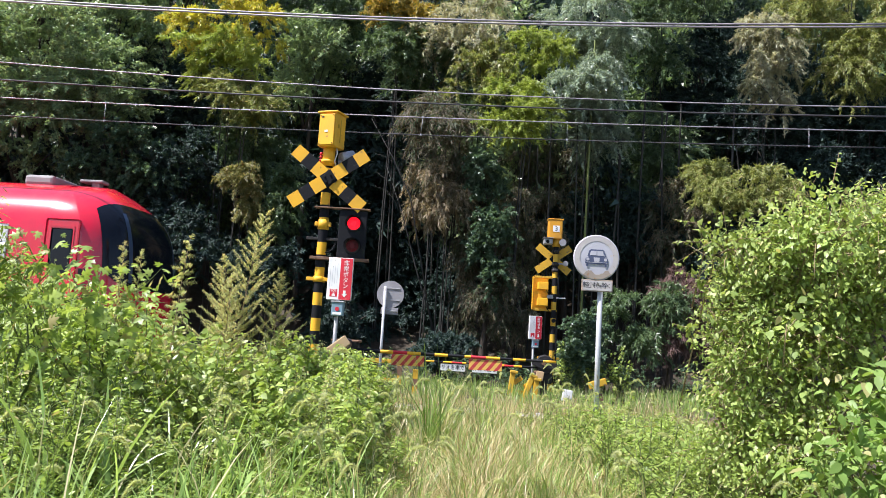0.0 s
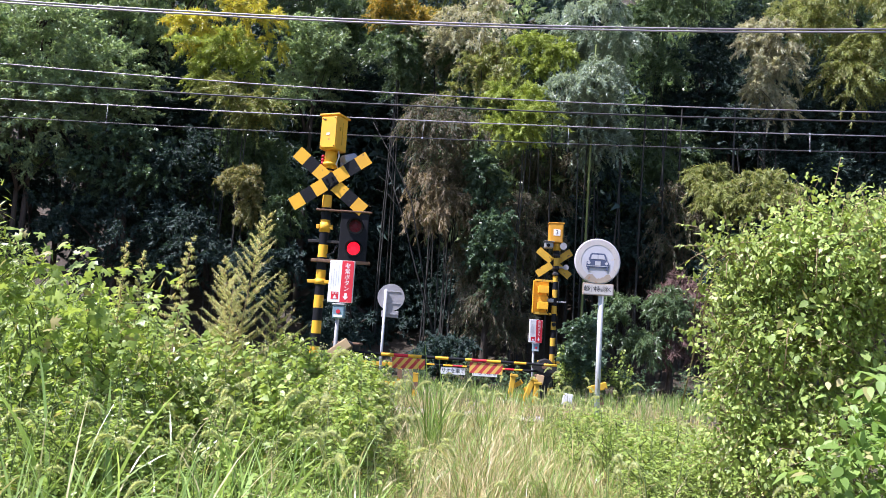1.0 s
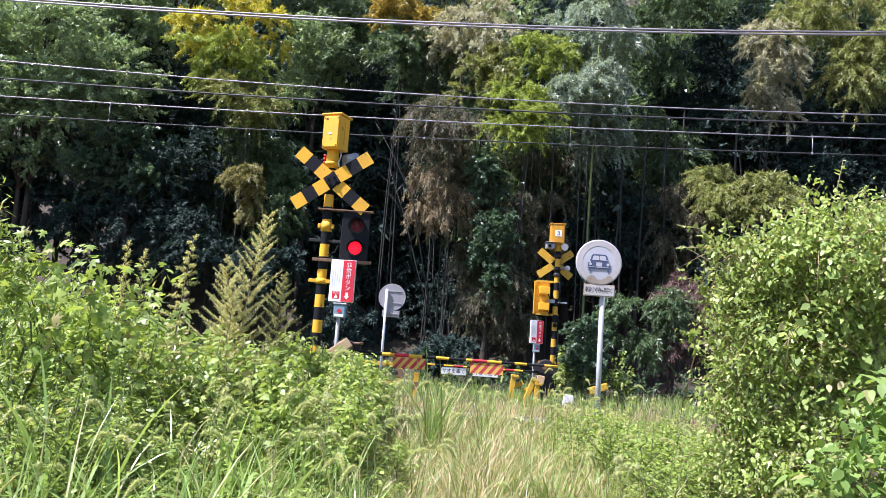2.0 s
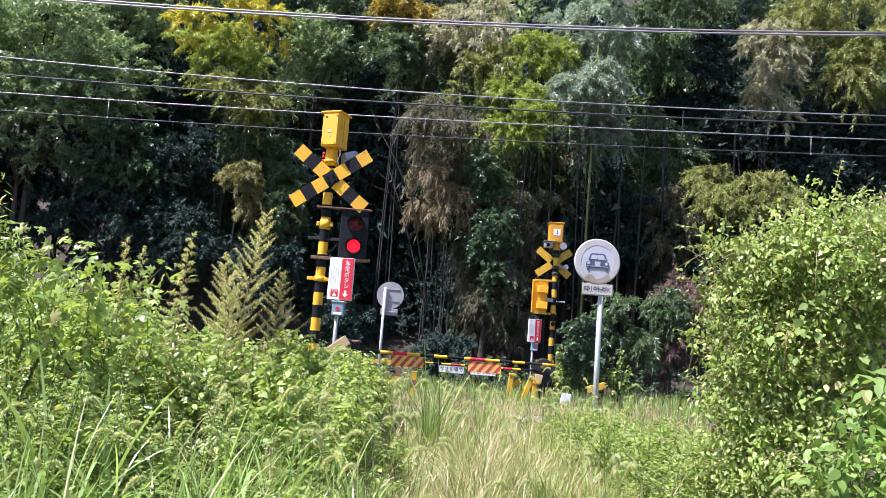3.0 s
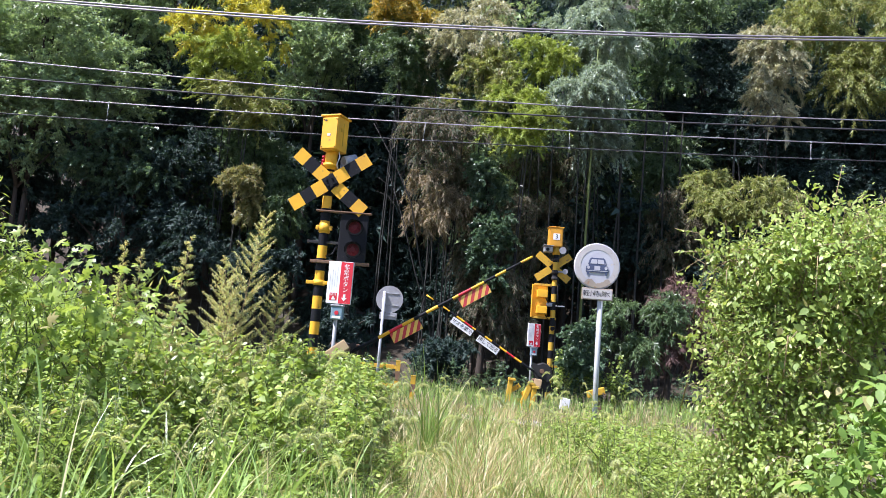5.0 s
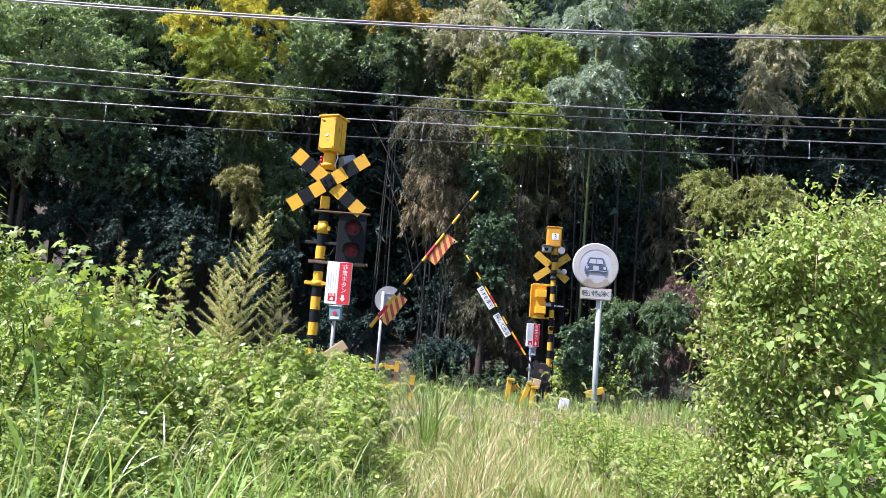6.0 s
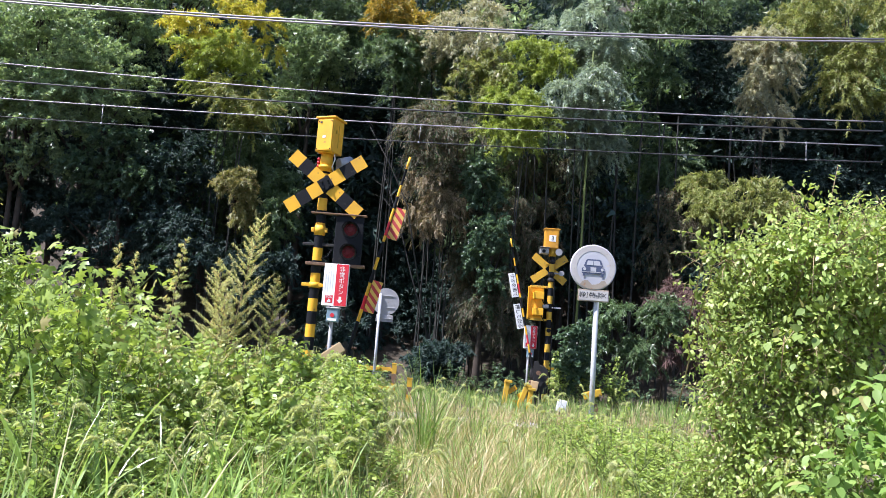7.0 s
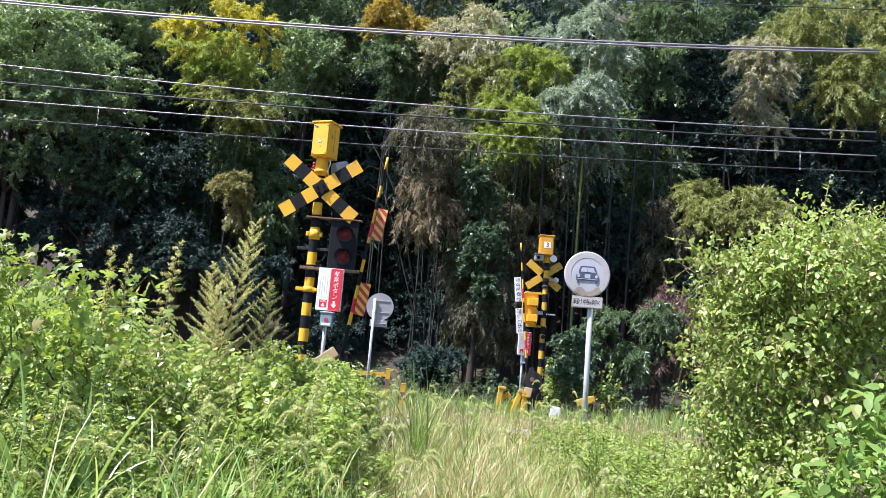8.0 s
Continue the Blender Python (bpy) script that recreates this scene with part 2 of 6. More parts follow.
def mesh_from(name, verts, loops, sizes, material, smooth=False):
    me = bpy.data.meshes.new(name)
    me.vertices.add(len(verts))
    me.vertices.foreach_set("co", np.ascontiguousarray(verts, dtype=np.float32).ravel())
    me.loops.add(len(loops))
    me.loops.foreach_set("vertex_index", np.ascontiguousarray(loops, dtype=np.int32))
    me.polygons.add(len(sizes))
    starts = np.concatenate([[0], np.cumsum(sizes)[:-1]]).astype(np.int32)
    me.polygons.foreach_set("loop_start", starts)
    me.update(calc_edges=True)
    me.materials.append(material)
    if smooth:
        me.shade_smooth()
    return me


def leaf_arrays(base, d, nrm, length, width, shape="kite"):
    """Many leaves at once. slip: narrow triangle; kite: flat lozenge; fold: pointed leaf bent along its rib; oval: rounder leaf with a sunk rib; palm: five-lobed."""
    d = unit(d)
    s = unit(np.cross(d, nrm))
    up = np.cross(s, d)
    L, w = length[:, None], width[:, None]
    n = len(base)
    if shape == "slip":
        v = np.stack([base + s * w / 2, base + d * L - up * L * 0.08, base - s * w / 2], 1)
        return v.reshape(-1, 3), np.arange(n * 3), np.full(n, 3)
    if shape == "kite":
        v = np.stack([base, base + d * L * 0.42 + s * w / 2, base + d * L - up * L * 0.10, base + d * L * 0.42 - s * w / 2], 1)
        return v.reshape(-1, 3), np.arange(n * 4), np.full(n, 4)
    if shape == "fold":
        mid = base + d * L * 0.42 - up * w * 0.20
        v = np.stack([base, base + d * L * 0.30 + s * w * 0.5, base + d * L - up * L * 0.22, base + d * L * 0.30 - s * w * 0.5, mid], 1)
        o = np.arange(n)[:, None] * 5
        return v.reshape(-1, 3), (o + np.array([0, 1, 4, 1, 2, 4, 4, 2, 3, 0, 4, 3])).ravel(), np.full(n * 4, 3)
    if shape == "oval":
        v = np.stack([base, base + d * L * 0.20 + s * w * 0.42, base + d * L * 0.52 + s * w * 0.46 - up * L * 0.05, base + d * L - up * L * 0.24,
                      base + d * L * 0.52 - s * w * 0.46 - up * L * 0.05, base + d * L * 0.20 - s * w * 0.42, base + d * L * 0.45 - up * w * 0.14], 1)
        o = np.arange(n)[:, None] * 7
        return v.reshape(-1, 3), (o + np.array([0, 1, 2, 6, 6, 2, 3, 4, 6, 4, 5, 0])).ravel(), np.full(n * 3, 4)
    rim = ((0.0, 0.0), (-0.10, 0.30), (0.22, 0.55), (0.28, 0.22), (0.62, 0.50), (0.58, 0.16), (1.0, 0.0), (0.58, -0.16), (0.62, -0.50), (0.28, -0.22), (0.22, -0.55), (-0.10, -0.30))
    v = np.stack([base + d * L * a + s * w * b - up * (L * 0.16 * a * a + w * 0.25 * abs(b)) for a, b in rim] + [base + d * L * 0.3], 1)
    o = np.arange(n)[:, None] * 13
    fan = np.array([q for k in range(12) for q in (12, k, (k + 1) % 12)])
    return v.reshape(-1, 3), (o + fan).ravel(), np.full(n * 12, 3)


def leaf_mesh(name, base, d, nrm, length, width, material, shape="kite"):
    v, idx, sizes = leaf_arrays(base, d, nrm, length, width, shape)
    return mesh_from(name, v, idx, sizes, material)


def crown_mesh(name, radii, material, rng, lobes=12, sprays=220, per=26, leaf=0.16, thin=0.17, droop=0.7, spray_len=0.55, tight=0.8):
    """Leaves in fans on arching twigs; the twigs stand on the upper and outer side of separate rounded lobes."""
    radii = np.array(radii, float)
    lc = unit(rng.normal(size=(lobes, 3)) * np.array([1, 1, 1.1])) * (rng.uniform(0.25, 0.95, (lobes, 1)) ** 0.6)
    lr = rng.uniform(0.18, 0.42, lobes)
    which = rng.choice(lobes, sprays, p=lr ** 1.5 / (lr ** 1.5).sum())
    out = unit(rng.normal(size=(sprays, 3)) * 0.75 + np.array([-0.2, -0.45, 0.65]))
    start = (lc[which] + out * lr[which][:, None] * rng.uniform(tight, 1.08, (sprays, 1))) * radii
    axis = unit(out * np.array([1, 1, 0.5]) + rng.normal(size=(sprays, 3)) * 0.35 - np.array([0, 0, 0.25 * droop]))
    per = int(per * 2.1)
    n = sprays * per
    k = np.repeat(np.arange(sprays), per)
    along = rng.uniform(0, 1, n) ** 0.8
    slen = (rng.uniform(0.5, 1.4, sprays) * spray_len)[k]
    base = start[k] + axis[k] * (along * slen)[:, None] + rng.normal(size=(n, 3)) * 0.10 * spray_len * (1.15 - along)[:, None]
    base[:, 2] -= droop * 0.55 * along ** 2 * slen
    d = axis[k] * 0.5 + rng.normal(size=(n, 3)) * 0.55 - np.array([0, 0, 1.0]) * (droop * (0.25 + 0.6 * along))[:, None]
    nrm = rng.normal(size=(n, 3)) * 0.6 + np.array([-0.3, -0.4, 0.8])
    ln = leaf * 0.64 * rng.uniform(0.6, 1.3, n)
    return leaf_mesh(name, base, d, nrm, ln, ln * thin * rng.uniform(1.1, 1.7, n), material, "slip")


def hill(x, y):
    """Height of the land: flat at the railway, a steep wooded bank behind it."""
    t = np.clip((np.asarray(y, float) - 20.0) / 38.0, 0, 1)
    near = -0.12 * np.clip((9 - np.asarray(y, float)) / 6, 0, 1)
    return near + 30 * (t * t * (3 - 2 * t)) ** 0.9 + 0.0 * np.asarray(x, float)


# ---- ground and railway ----
def ground_sheet():
    xs = np.concatenate([np.linspace(-400, -40, 10), np.linspace(-36, 36, 73), np.linspace(40, 400, 10)])
    ys = np.concatenate([np.linspace(-400, -20, 10), np.linspace(-16, 64, 81), np.linspace(70, 500, 12)])
    X, Y = np.meshgrid(xs, ys)
    Z = hill(X, Y)
    bumps = np.array([noise.noise((x * 0.35, y * 0.35, 0.0)) for x, y in zip(X.ravel(), Y.ravel())]).reshape(X.shape)
    Z = Z + bumps * np.where(Y > 21, 0.5, 0.04) - 0.06
    nx, ny = len(xs), len(ys)
    i = np.arange((ny - 1) * (nx - 1))
    r, c = i // (nx - 1), i % (nx - 1)
    a = r * nx + c
    me = mesh_from("ground", np.stack([X, Y, Z], -1).reshape(-1, 3), np.stack([a, a + 1, a + nx + 1, a + nx], 1).ravel(), np.full(len(a), 4), EARTH, True)
    tagged(new("ground", me), "dark leafy soil of a verge and wooded bank", "ground", kind="structure")


ground_sheet()
TRACK = pose(0, 12.45, 0, 0, 0, -4.5)      # along the railway, x to the right


def railway():
    bed = fresh()
    ring = [(-2.1, -0.15), (-1.45, 0.0), (1.45, 0.0), (2.1, -0.15)]
    cols = [[bed.verts.new((x, y, z - 0.03)) for y, z in ring] for x in np.linspace(-60, 60, 61)]
    for a, b in zip(cols, cols[1:]):
        for k in range(3):
            bed.faces.new((a[k], b[k], b[k + 1], a[k + 1]))
    tagged(part("track_bed", bed, BALLAST), "grey-brown stone ballast bed of the railway", "railway", kind="structure").matrix_world = TRACK
    for y in (-0.533, 0.533):
        bm = fresh()
        box(bm, (0, y, 0.09), (120, 0.065, 0.045), 0.008)
        box(bm, (0, y, 0.04), (120, 0.018, 0.07))
        box(bm, (0, y, 0.005), (120, 0.12, 0.02))
        tagged(part("rail", bm, RUSTY), "rusted steel running rail", "rail", kind="structure").matrix_world = TRACK
    for k in range(4):
        bm = fresh()
        box(bm, (0.55, -0.40 + 0.27 * k, 0.05), (2.6, 0.255, 0.09), 0.008)
        tagged(part("crossing_board", bm, CONCRETE), "weathered concrete crossing slab between the rails", "slab", kind="structure").matrix_world = TRACK


railway()


# ---- overhead wires ----
def wire(name, pts, r, material, label, pair=0.0):
    bm = fresh()
    a, b, c = (Vector(p) for p in pts)
    for off in ([0] if not pair else [-pair / 2, pair / 2]):
        line = []
        for k in range(-14, 29):
            t = k / 14
            q = a * (1 - t) * (2 - t) / 2 + b * t * (2 - t) + c * t * (t - 1) / 2
            line.append(q + Vector((0, 0, off)))
        path_tube(bm, line, [r] * len(line), 8)
    return tagged(part(name, bm, material), label, "wire", "overhead wires")


def on_wire(pts, x):
    a, b, c = (Vector(p) for p in pts)
    best = min((abs((a * (1 - t) * (2 - t) / 2 + b * t * (2 - t) + c * t * (t - 1) / 2).x - x), t) for t in np.linspace(-1, 3, 801))
    t = best[1]
    return a * (1 - t) * (2 - t) / 2 + b * t * (2 - t) + c * t * (t - 1) / 2


W_A = [(-7.27, 11.22, 6.17), (-0.22, 10.66, 6.02), (6.16, 10.1, 6.11)]
W_B = [(-8.27, 13.02, 5.76), (-0.16, 12.4, 5.49), (7.2, 11.83, 5.51)]
W_C = [(-8.24, 13.04, 5.44), (-0.16, 12.42, 5.29), (7.2, 11.84, 5.35)]
W_D = [(-8.19, 13.02, 5.10), (-0.14, 12.4, 5.03), (7.2, 11.83, 5.10)]
W_E = [(-8.13, 13.0, 4.76), (-0.12, 12.4, 4.72), (7.18, 11.8, 4.81)]
wire("feeder_cable", W_A, 0.014, WIRE_ALU, "pair of pale aluminium feeder cables strung close together", 0.042)
wire("upper_wire", W_B, 0.010, WIRE_ALU, "grey stranded overhead wire")
wire("dark_wire", W_C, 0.014, WIRE_DARK, "dark insulated overhead wire")
wire("messenger_wire", W_D, 0.009, WIRE_ALU, "bright catenary messenger wire with hangers")
wire("contact_wire", W_E, 0.009, WIRE_DARK, "thin dark contact wire under the messenger wire")
wire("high_wire", [(-8.5, 13.57, 7.72), (0.0, 12.59, 7.68), (7.5, 11.73, 7.65)], 0.008, WIRE_DARK, "thin dark wire high above the track")
for x in (-6.18, -0.5, 1.98, 5.95):
    bm = fresh()
    p, q = on_wire(W_D, x), on_wire(W_E, x)
    tube(bm, q, p, 0.006 if abs(x) > 3 else 0.003, seg=6)
    for e in (p, q):
        box(bm, e, (0.03, 0.02, 0.035), 0.004)
    tagged(part("wire_hanger", bm, STEEL), "steel hanger between messenger and contact wire", "hanger", "wire hangers")


# ---- level crossing signals ----
def striped_pole(bm, z0, z1, r, first, step):
    """Bands 0 yellow, 1 black; a yellow band starts at height first."""
    z = first + math.floor((z0 - first) / (2 * step)) * 2 * step
    k = 0
    while z < z1:
        a, b = max(z, z0), min(z + step, z1)
        if b > a:
            tube(bm, (0, 0, a), (0, 0, b), r, seg=20, mi=k % 2, caps=False)
        z += step
        k += 1
    bmesh.ops.remove_doubles(bm, verts=bm.verts[:], dist=0.001)


def crossbuck(parent, m, size, mats, label):
    """Two crossed boards with seven painted bands each, bolted on a square plate."""
    for k, ang in enumerate((-38, 36)):
        bm = fresh()
        seg = size / 7
        rings = [[bm.verts.new(((i - 3.5) * seg, -0.014 * k + y, z)) for y, z in ((-0.007, -0.0875), (0.007, -0.0875), (0.007, 0.0875), (-0.007, 0.0875))] for i in range(8)]
        for i in range(7):
            for j in range(4):
                bm.faces.new((rings[i][j], rings[i + 1][j], rings[i + 1][(j + 1) % 4], rings[i][(j + 1) % 4])).material_index = i % 2
        bm.faces.new(rings[0])
        bm.faces.new(rings[7][::-1])
        bmesh.ops.recalc_face_normals(bm, faces=bm.faces[:])
        b = part("cross_board", bm, mats, parent, label)
        b.matrix_local = m @ pose(0, 0, 0, 0, -ang, 0)
    bm = fresh()
    box(bm, (0, -0.026, 0), (0.145, 0.012, 0.145), 0.004, pose(0, 0, 0, 0, 45, 0))
    for dx, dz in ((-0.05, 0.02), (0.05, -0.02), (0.02, 0.05), (-0.02, -0.05)):
        tube(bm, (dx, -0.05, dz), (dx, -0.025, dz), 0.013, seg=6)
    part("bolt_plate", bm, BLACK, parent).matrix_local = m


def cable(parent, pts, r, material, name="cable"):
    bm = fresh()
    path_tube(bm, pts, [r] * len(pts), 6)
    return part(name, bm, material, parent)


BULBS = []


def near_signal():
    t = thing("crossing_signal", pose(-1.572, 9.5, -0.05), "yellow and black striped level crossing signal with two red lamps", "crossing signal")
    bm = fresh()
    striped_pole(bm, 0, 3.50, 0.062, 2.618, 0.163)
    part("pole", bm, [YELLOW, BLACK], t)
    bm = fresh()
    tube(bm, (0, 0, 3.46), (0, 0, 3.74), 0.085, 0.078, 20)
    tube(bm, (0, 0, 3.50), (0, 0, 3.54), 0.10, seg=20)
    part("neck", bm, YELLOW, t, smooth=False)
    # speaker box, turned a little to the left
    turn = pose(0.02, -0.02, 3.925, 0, 0, -22)
    bm = fresh()
    box(bm, (0, 0, 0), (0.25, 0.26, 0.45), 0.012)
    spk = part("speaker_box", bm, YELLOW, t)
    spk.matrix_local = turn
    bm = fresh()
    box(bm, (0, 0, 0.235), (0.30, 0.30, 0.025), 0.008)
    part("lid", bm, YELLOW, spk)
    bm = fresh()
    box(bm, (0, -0.138, -0.005), (0.225, 0.018, 0.41), 0.006)
    part("door", bm, YELLOW, spk)
    bm = fresh()
    box(bm, (0.0, -0.150, -0.03), (0.045, 0.003, 0.03))
    part("sticker", bm, WHITE, spk, "small white sticker")
    bm = fresh()
    box(bm, (-0.06, -0.150, 0.165), (0.03, 0.003, 0.022))
    part("mark", bm, INK, spk)
    for dx, dz in ((-0.095, 0.18), (0.095, 0.18), (-0.095, -0.19), (0.095, -0.19)):
        bm = fresh()
        tube(bm, (dx, -0.153, dz), (dx, -0.146, dz), 0.007, seg=8)
        part("screw", bm, BLACK, spk)
    bm = fresh()
    box(bm, (0.126, 0.0, 0.0), (0.012, 0.012, 0.30), 0.003)
    box(bm, (0.13, -0.06, 0.05), (0.016, 0.02, 0.05), 0.003)
    part("hinge", bm, DULL_YELLOW, spk)
    # small yellow arm with a red insulator, grey lamp behind
    bm = fresh()
    box(bm, (-0.06, -0.02, 3.47), (0.16, 0.06, 0.04), 0.006)
    part("side_arm", bm, YELLOW, t)
    bm = fresh()
    for k in range(3):
        tube(bm, (-0.10, -0.02, 3.52 + 0.045 * k), (-0.10, -0.02, 3.55 + 0.045 * k), 0.022, 0.016, 10)
    part("red_insulator", bm, RED, t, "small red ribbed insulator")
    bm = fresh()
    tube(bm, (0.17, 0.05, 3.40), (0.17, 0.05, 3.56), 0.045, 0.05, 14)
    tube(bm, (0.16, 0.0, 3.58), (0.30, 0.10, 3.62), 0.075, 0.10, 16)
    part("horn", bm, STEEL, t, "grey metal horn behind the crossbuck")
    cable(t, [(0.10, -0.06, 3.72), (0.12, -0.08, 3.62), (0.09, -0.07, 3.52), (0.12, -0.03, 3.44)], 0.009, WHITE)
    crossbuck(t, pose(0.035, -0.085, 3.285), 1.17, [YELLOW, BLACK], "yellow and black banded board")
    # lamp head
    bm = fresh()
    box(bm, (0.39, -0.06, 2.57), (0.365, 0.03, 0.64), 0.012)
    box(bm, (0.39, 0.0, 2.57), (0.25, 0.10, 0.50), 0.02)
    head = part("signal_board", bm, BLACK, t, "flat black backing board")
    for k, z in enumerate((2.715, 2.425)):
        x = 0.405
        bm = fresh()
        tube(bm, (x, -0.078, z), (x, -0.088, z), 0.104, 0.100, 28)
        part("lamp_ring", bm, DARK_IRON, head)
        bm = fresh()
        n = 20
        ang = [radians(-15 + 210 * i / n) for i in range(n + 1)]
        a = [bm.verts.new((x + math.cos(q) * 0.107, -0.08, z + math.sin(q) * 0.107)) for q in ang]
        b = [bm.verts.new((x + math.cos(q) * 0.107, -0.08 - 0.02 - 0.15 * max(0.0, math.sin(q)) ** 0.7, z + math.sin(q) * 0.107 - 0.02)) for q in ang]
        for i in range(n):
            bm.faces.new((a[i], a[i + 1], b[i + 1], b[i])).smooth = True
        bmesh.ops.solidify(bm, geom=bm.faces[:], thickness=0.004)
        part("visor", bm, BLACK, head)
        bm = fresh()
        for i in range(4):
            tube(bm, (x, -0.086 - 0.005 * i, z), (x, -0.092 - 0.005 * i, z), 0.082 - 0.014 * i, 0.076 - 0.014 * i, 28)
        part("lens", bm, DARK_LENS, head, "dark red ribbed lens")
        bm = fresh()
        for i in range(5):
            tube(bm, (0, -0.004 * i, 0), (0, -0.004 * (i + 1), 0), 0.084 - 0.011 * i, 0.079 - 0.011 * i, 28)
        lit = part("lamp_glow", bm, LIT_LENS, head, "glowing red lamp disc")
        BULBS.append((lit, x, z))
    bm = fresh()
    box(bm, (0.245, -0.05, 2.905), (0.72, 0.10, 0.018), 0.004)
    part("top_plate", bm, RUSTY, t, "rust-brown cover plate")
    bm = fresh()
    box(bm, (0.25, -0.07, 2.245), (0.76, 0.05, 0.04), 0.006)
    part("lower_bracket", bm, RUSTY, t)
    bm = fresh()
    box(bm, (0.02, -0.02, 2.50), (0.44, 0.03, 0.035), 0.004)
    part("middle_bracket", bm, DARK_IRON, t)
    bm = fresh()
    tube(bm, (0, 0, 2.63), (0, 0, 2.75), 0.074, 0.070, 16)
    for sx in (-0.085, 0.085):
        box(bm, (sx, -0.02, 2.69), (0.045, 0.05, 0.06), 0.01)
    part("clamp", bm, YELLOW, t)
    bm = fresh()
    box(bm, (-0.01, -0.03, 1.975), (0.30, 0.045, 0.045), 0.006)
    tube(bm, (0, 0, 1.94), (0, 0, 2.01), 0.075, seg=16)
    part("step_bracket", bm, YELLOW, t)
    for off in (0.0, 0.03):
        cable(t, [(0.08, -0.03, 2.70), (0.16, -0.02 + off, 2.66), (0.19 + off, -0.02, 2.50), (0.14, -0.02, 2.36), (0.06, -0.05, 2.32)], 0.008, BLACK)


near_signal()


def button_panel(m, label, sos=True):
    """Emergency button: red and white notice above a small box on a post."""
    t = thing("emergency_button", m, label, "emergency button")
    bm = fresh()
    tube(bm, (-0.02, 0.03, -1.62), (-0.02, 0.03, 0.2), 0.025, seg=12)
    part("post", bm, STEEL, t)
    bm = fresh()
    box(bm, (0, 0.0, 0.26), (0.318, 0.035, 0.53), 0.006)
    panel = part("notice_board", bm, WHITE, t)
    bm = fresh()
    box(bm, (-0.077, -0.0195, 0.26), (0.152, 0.004, 0.522), 0.0)
    part("white_half", bm, WHITE, panel)
    bm = fresh()
    box(bm, (0.076, -0.0195, 0.26), (0.154, 0.004, 0.522), 0.0)
    part("red_half", bm, RED, panel)
    for k, ch in enumerate("非常ボタン"):
        lettering(ch, 0.074, pose(0.075, -0.0225, 0.455 - 0.072 * k) @ FACE, WHITE, panel)
    bm = fresh()
    box(bm, (0.072, -0.0235, 0.09), (0.030, 0.003, 0.05))
    v = [bm.verts.new(p) for p in ((0.035, -0.025, 0.072), (0.109, -0.025, 0.072), (0.072, -0.025, 0.030))]
    bm.faces.new(v[::-1])
    part("arrow", bm, WHITE, panel)
    for k in range(4):
        bm = fresh()
        box(bm, (-0.035 - 0.03 * k, -0.0225, 0.33 - 0.02 * k), (0.0035, 0.002, 0.26 - 0.03 * (k % 2)))
        part("print_line", bm, GREY_INK, panel)
    bm = fresh()
    box(bm, (-0.068, -0.0225, 0.080), (0.095, 0.003, 0.095))
    part("red_square", bm, RED, panel)
    if sos:
        lettering("SOS", 0.042, pose(-0.068, -0.0250, 0.108) @ FACE, WHITE, panel)
    bm = fresh()
    box(bm, (-0.066, -0.0250, 0.066), (0.022, 0.003, 0.030))
    box(bm, (-0.066, -0.0250, 0.052), (0.042, 0.003, 0.022))
    part("finger_mark", bm, WHITE, panel)
    bm = fresh()
    box(bm, (0.005, -0.02, -0.12), (0.15, 0.09, 0.17), 0.012)
    bx = part("button_box", bm, BUTTON_BLUE, t, "grey-blue push button box")
    bm = fresh()
    box(bm, (0.005, -0.02, -0.03), (0.165, 0.11, 0.02), 0.006)
    part("box_lid", bm, STEEL, bx)
    bm = fresh()
    tube(bm, (0.005, -0.066, -0.12), (0.005, -0.073, -0.12), 0.026, seg=20)
    part("button", bm, RED, bx)
    bm = fresh()
    box(bm, (0.005, -0.067, -0.175), (0.11, 0.004, 0.03))
    part("box_label", bm, WHITE, bx)
    return t


button_panel(pose(-1.27, 9.28, 1.672, 0, 0, -6), "red and white emergency button notice on a steel post")


def leaning_plank():
    t = thing("wooden_board", pose(-1.22, 9.15, -0.03), "pale weathered wooden board leaning in the weeds", "board")
    bm = fresh()
    box(bm, (0, 0, 1.12), (0.30, 0.06, 0.13), 0.01, pose(0, 0, 0, 0, -38, 0))
    part("plank", bm, PLANK, t)
    bm = fresh()
    box(bm, (-0.06, 0.05, 0.53), (0.07, 0.05, 1.06), 0.006)
    part("stake", bm, PLANK, t)


leaning_plank()


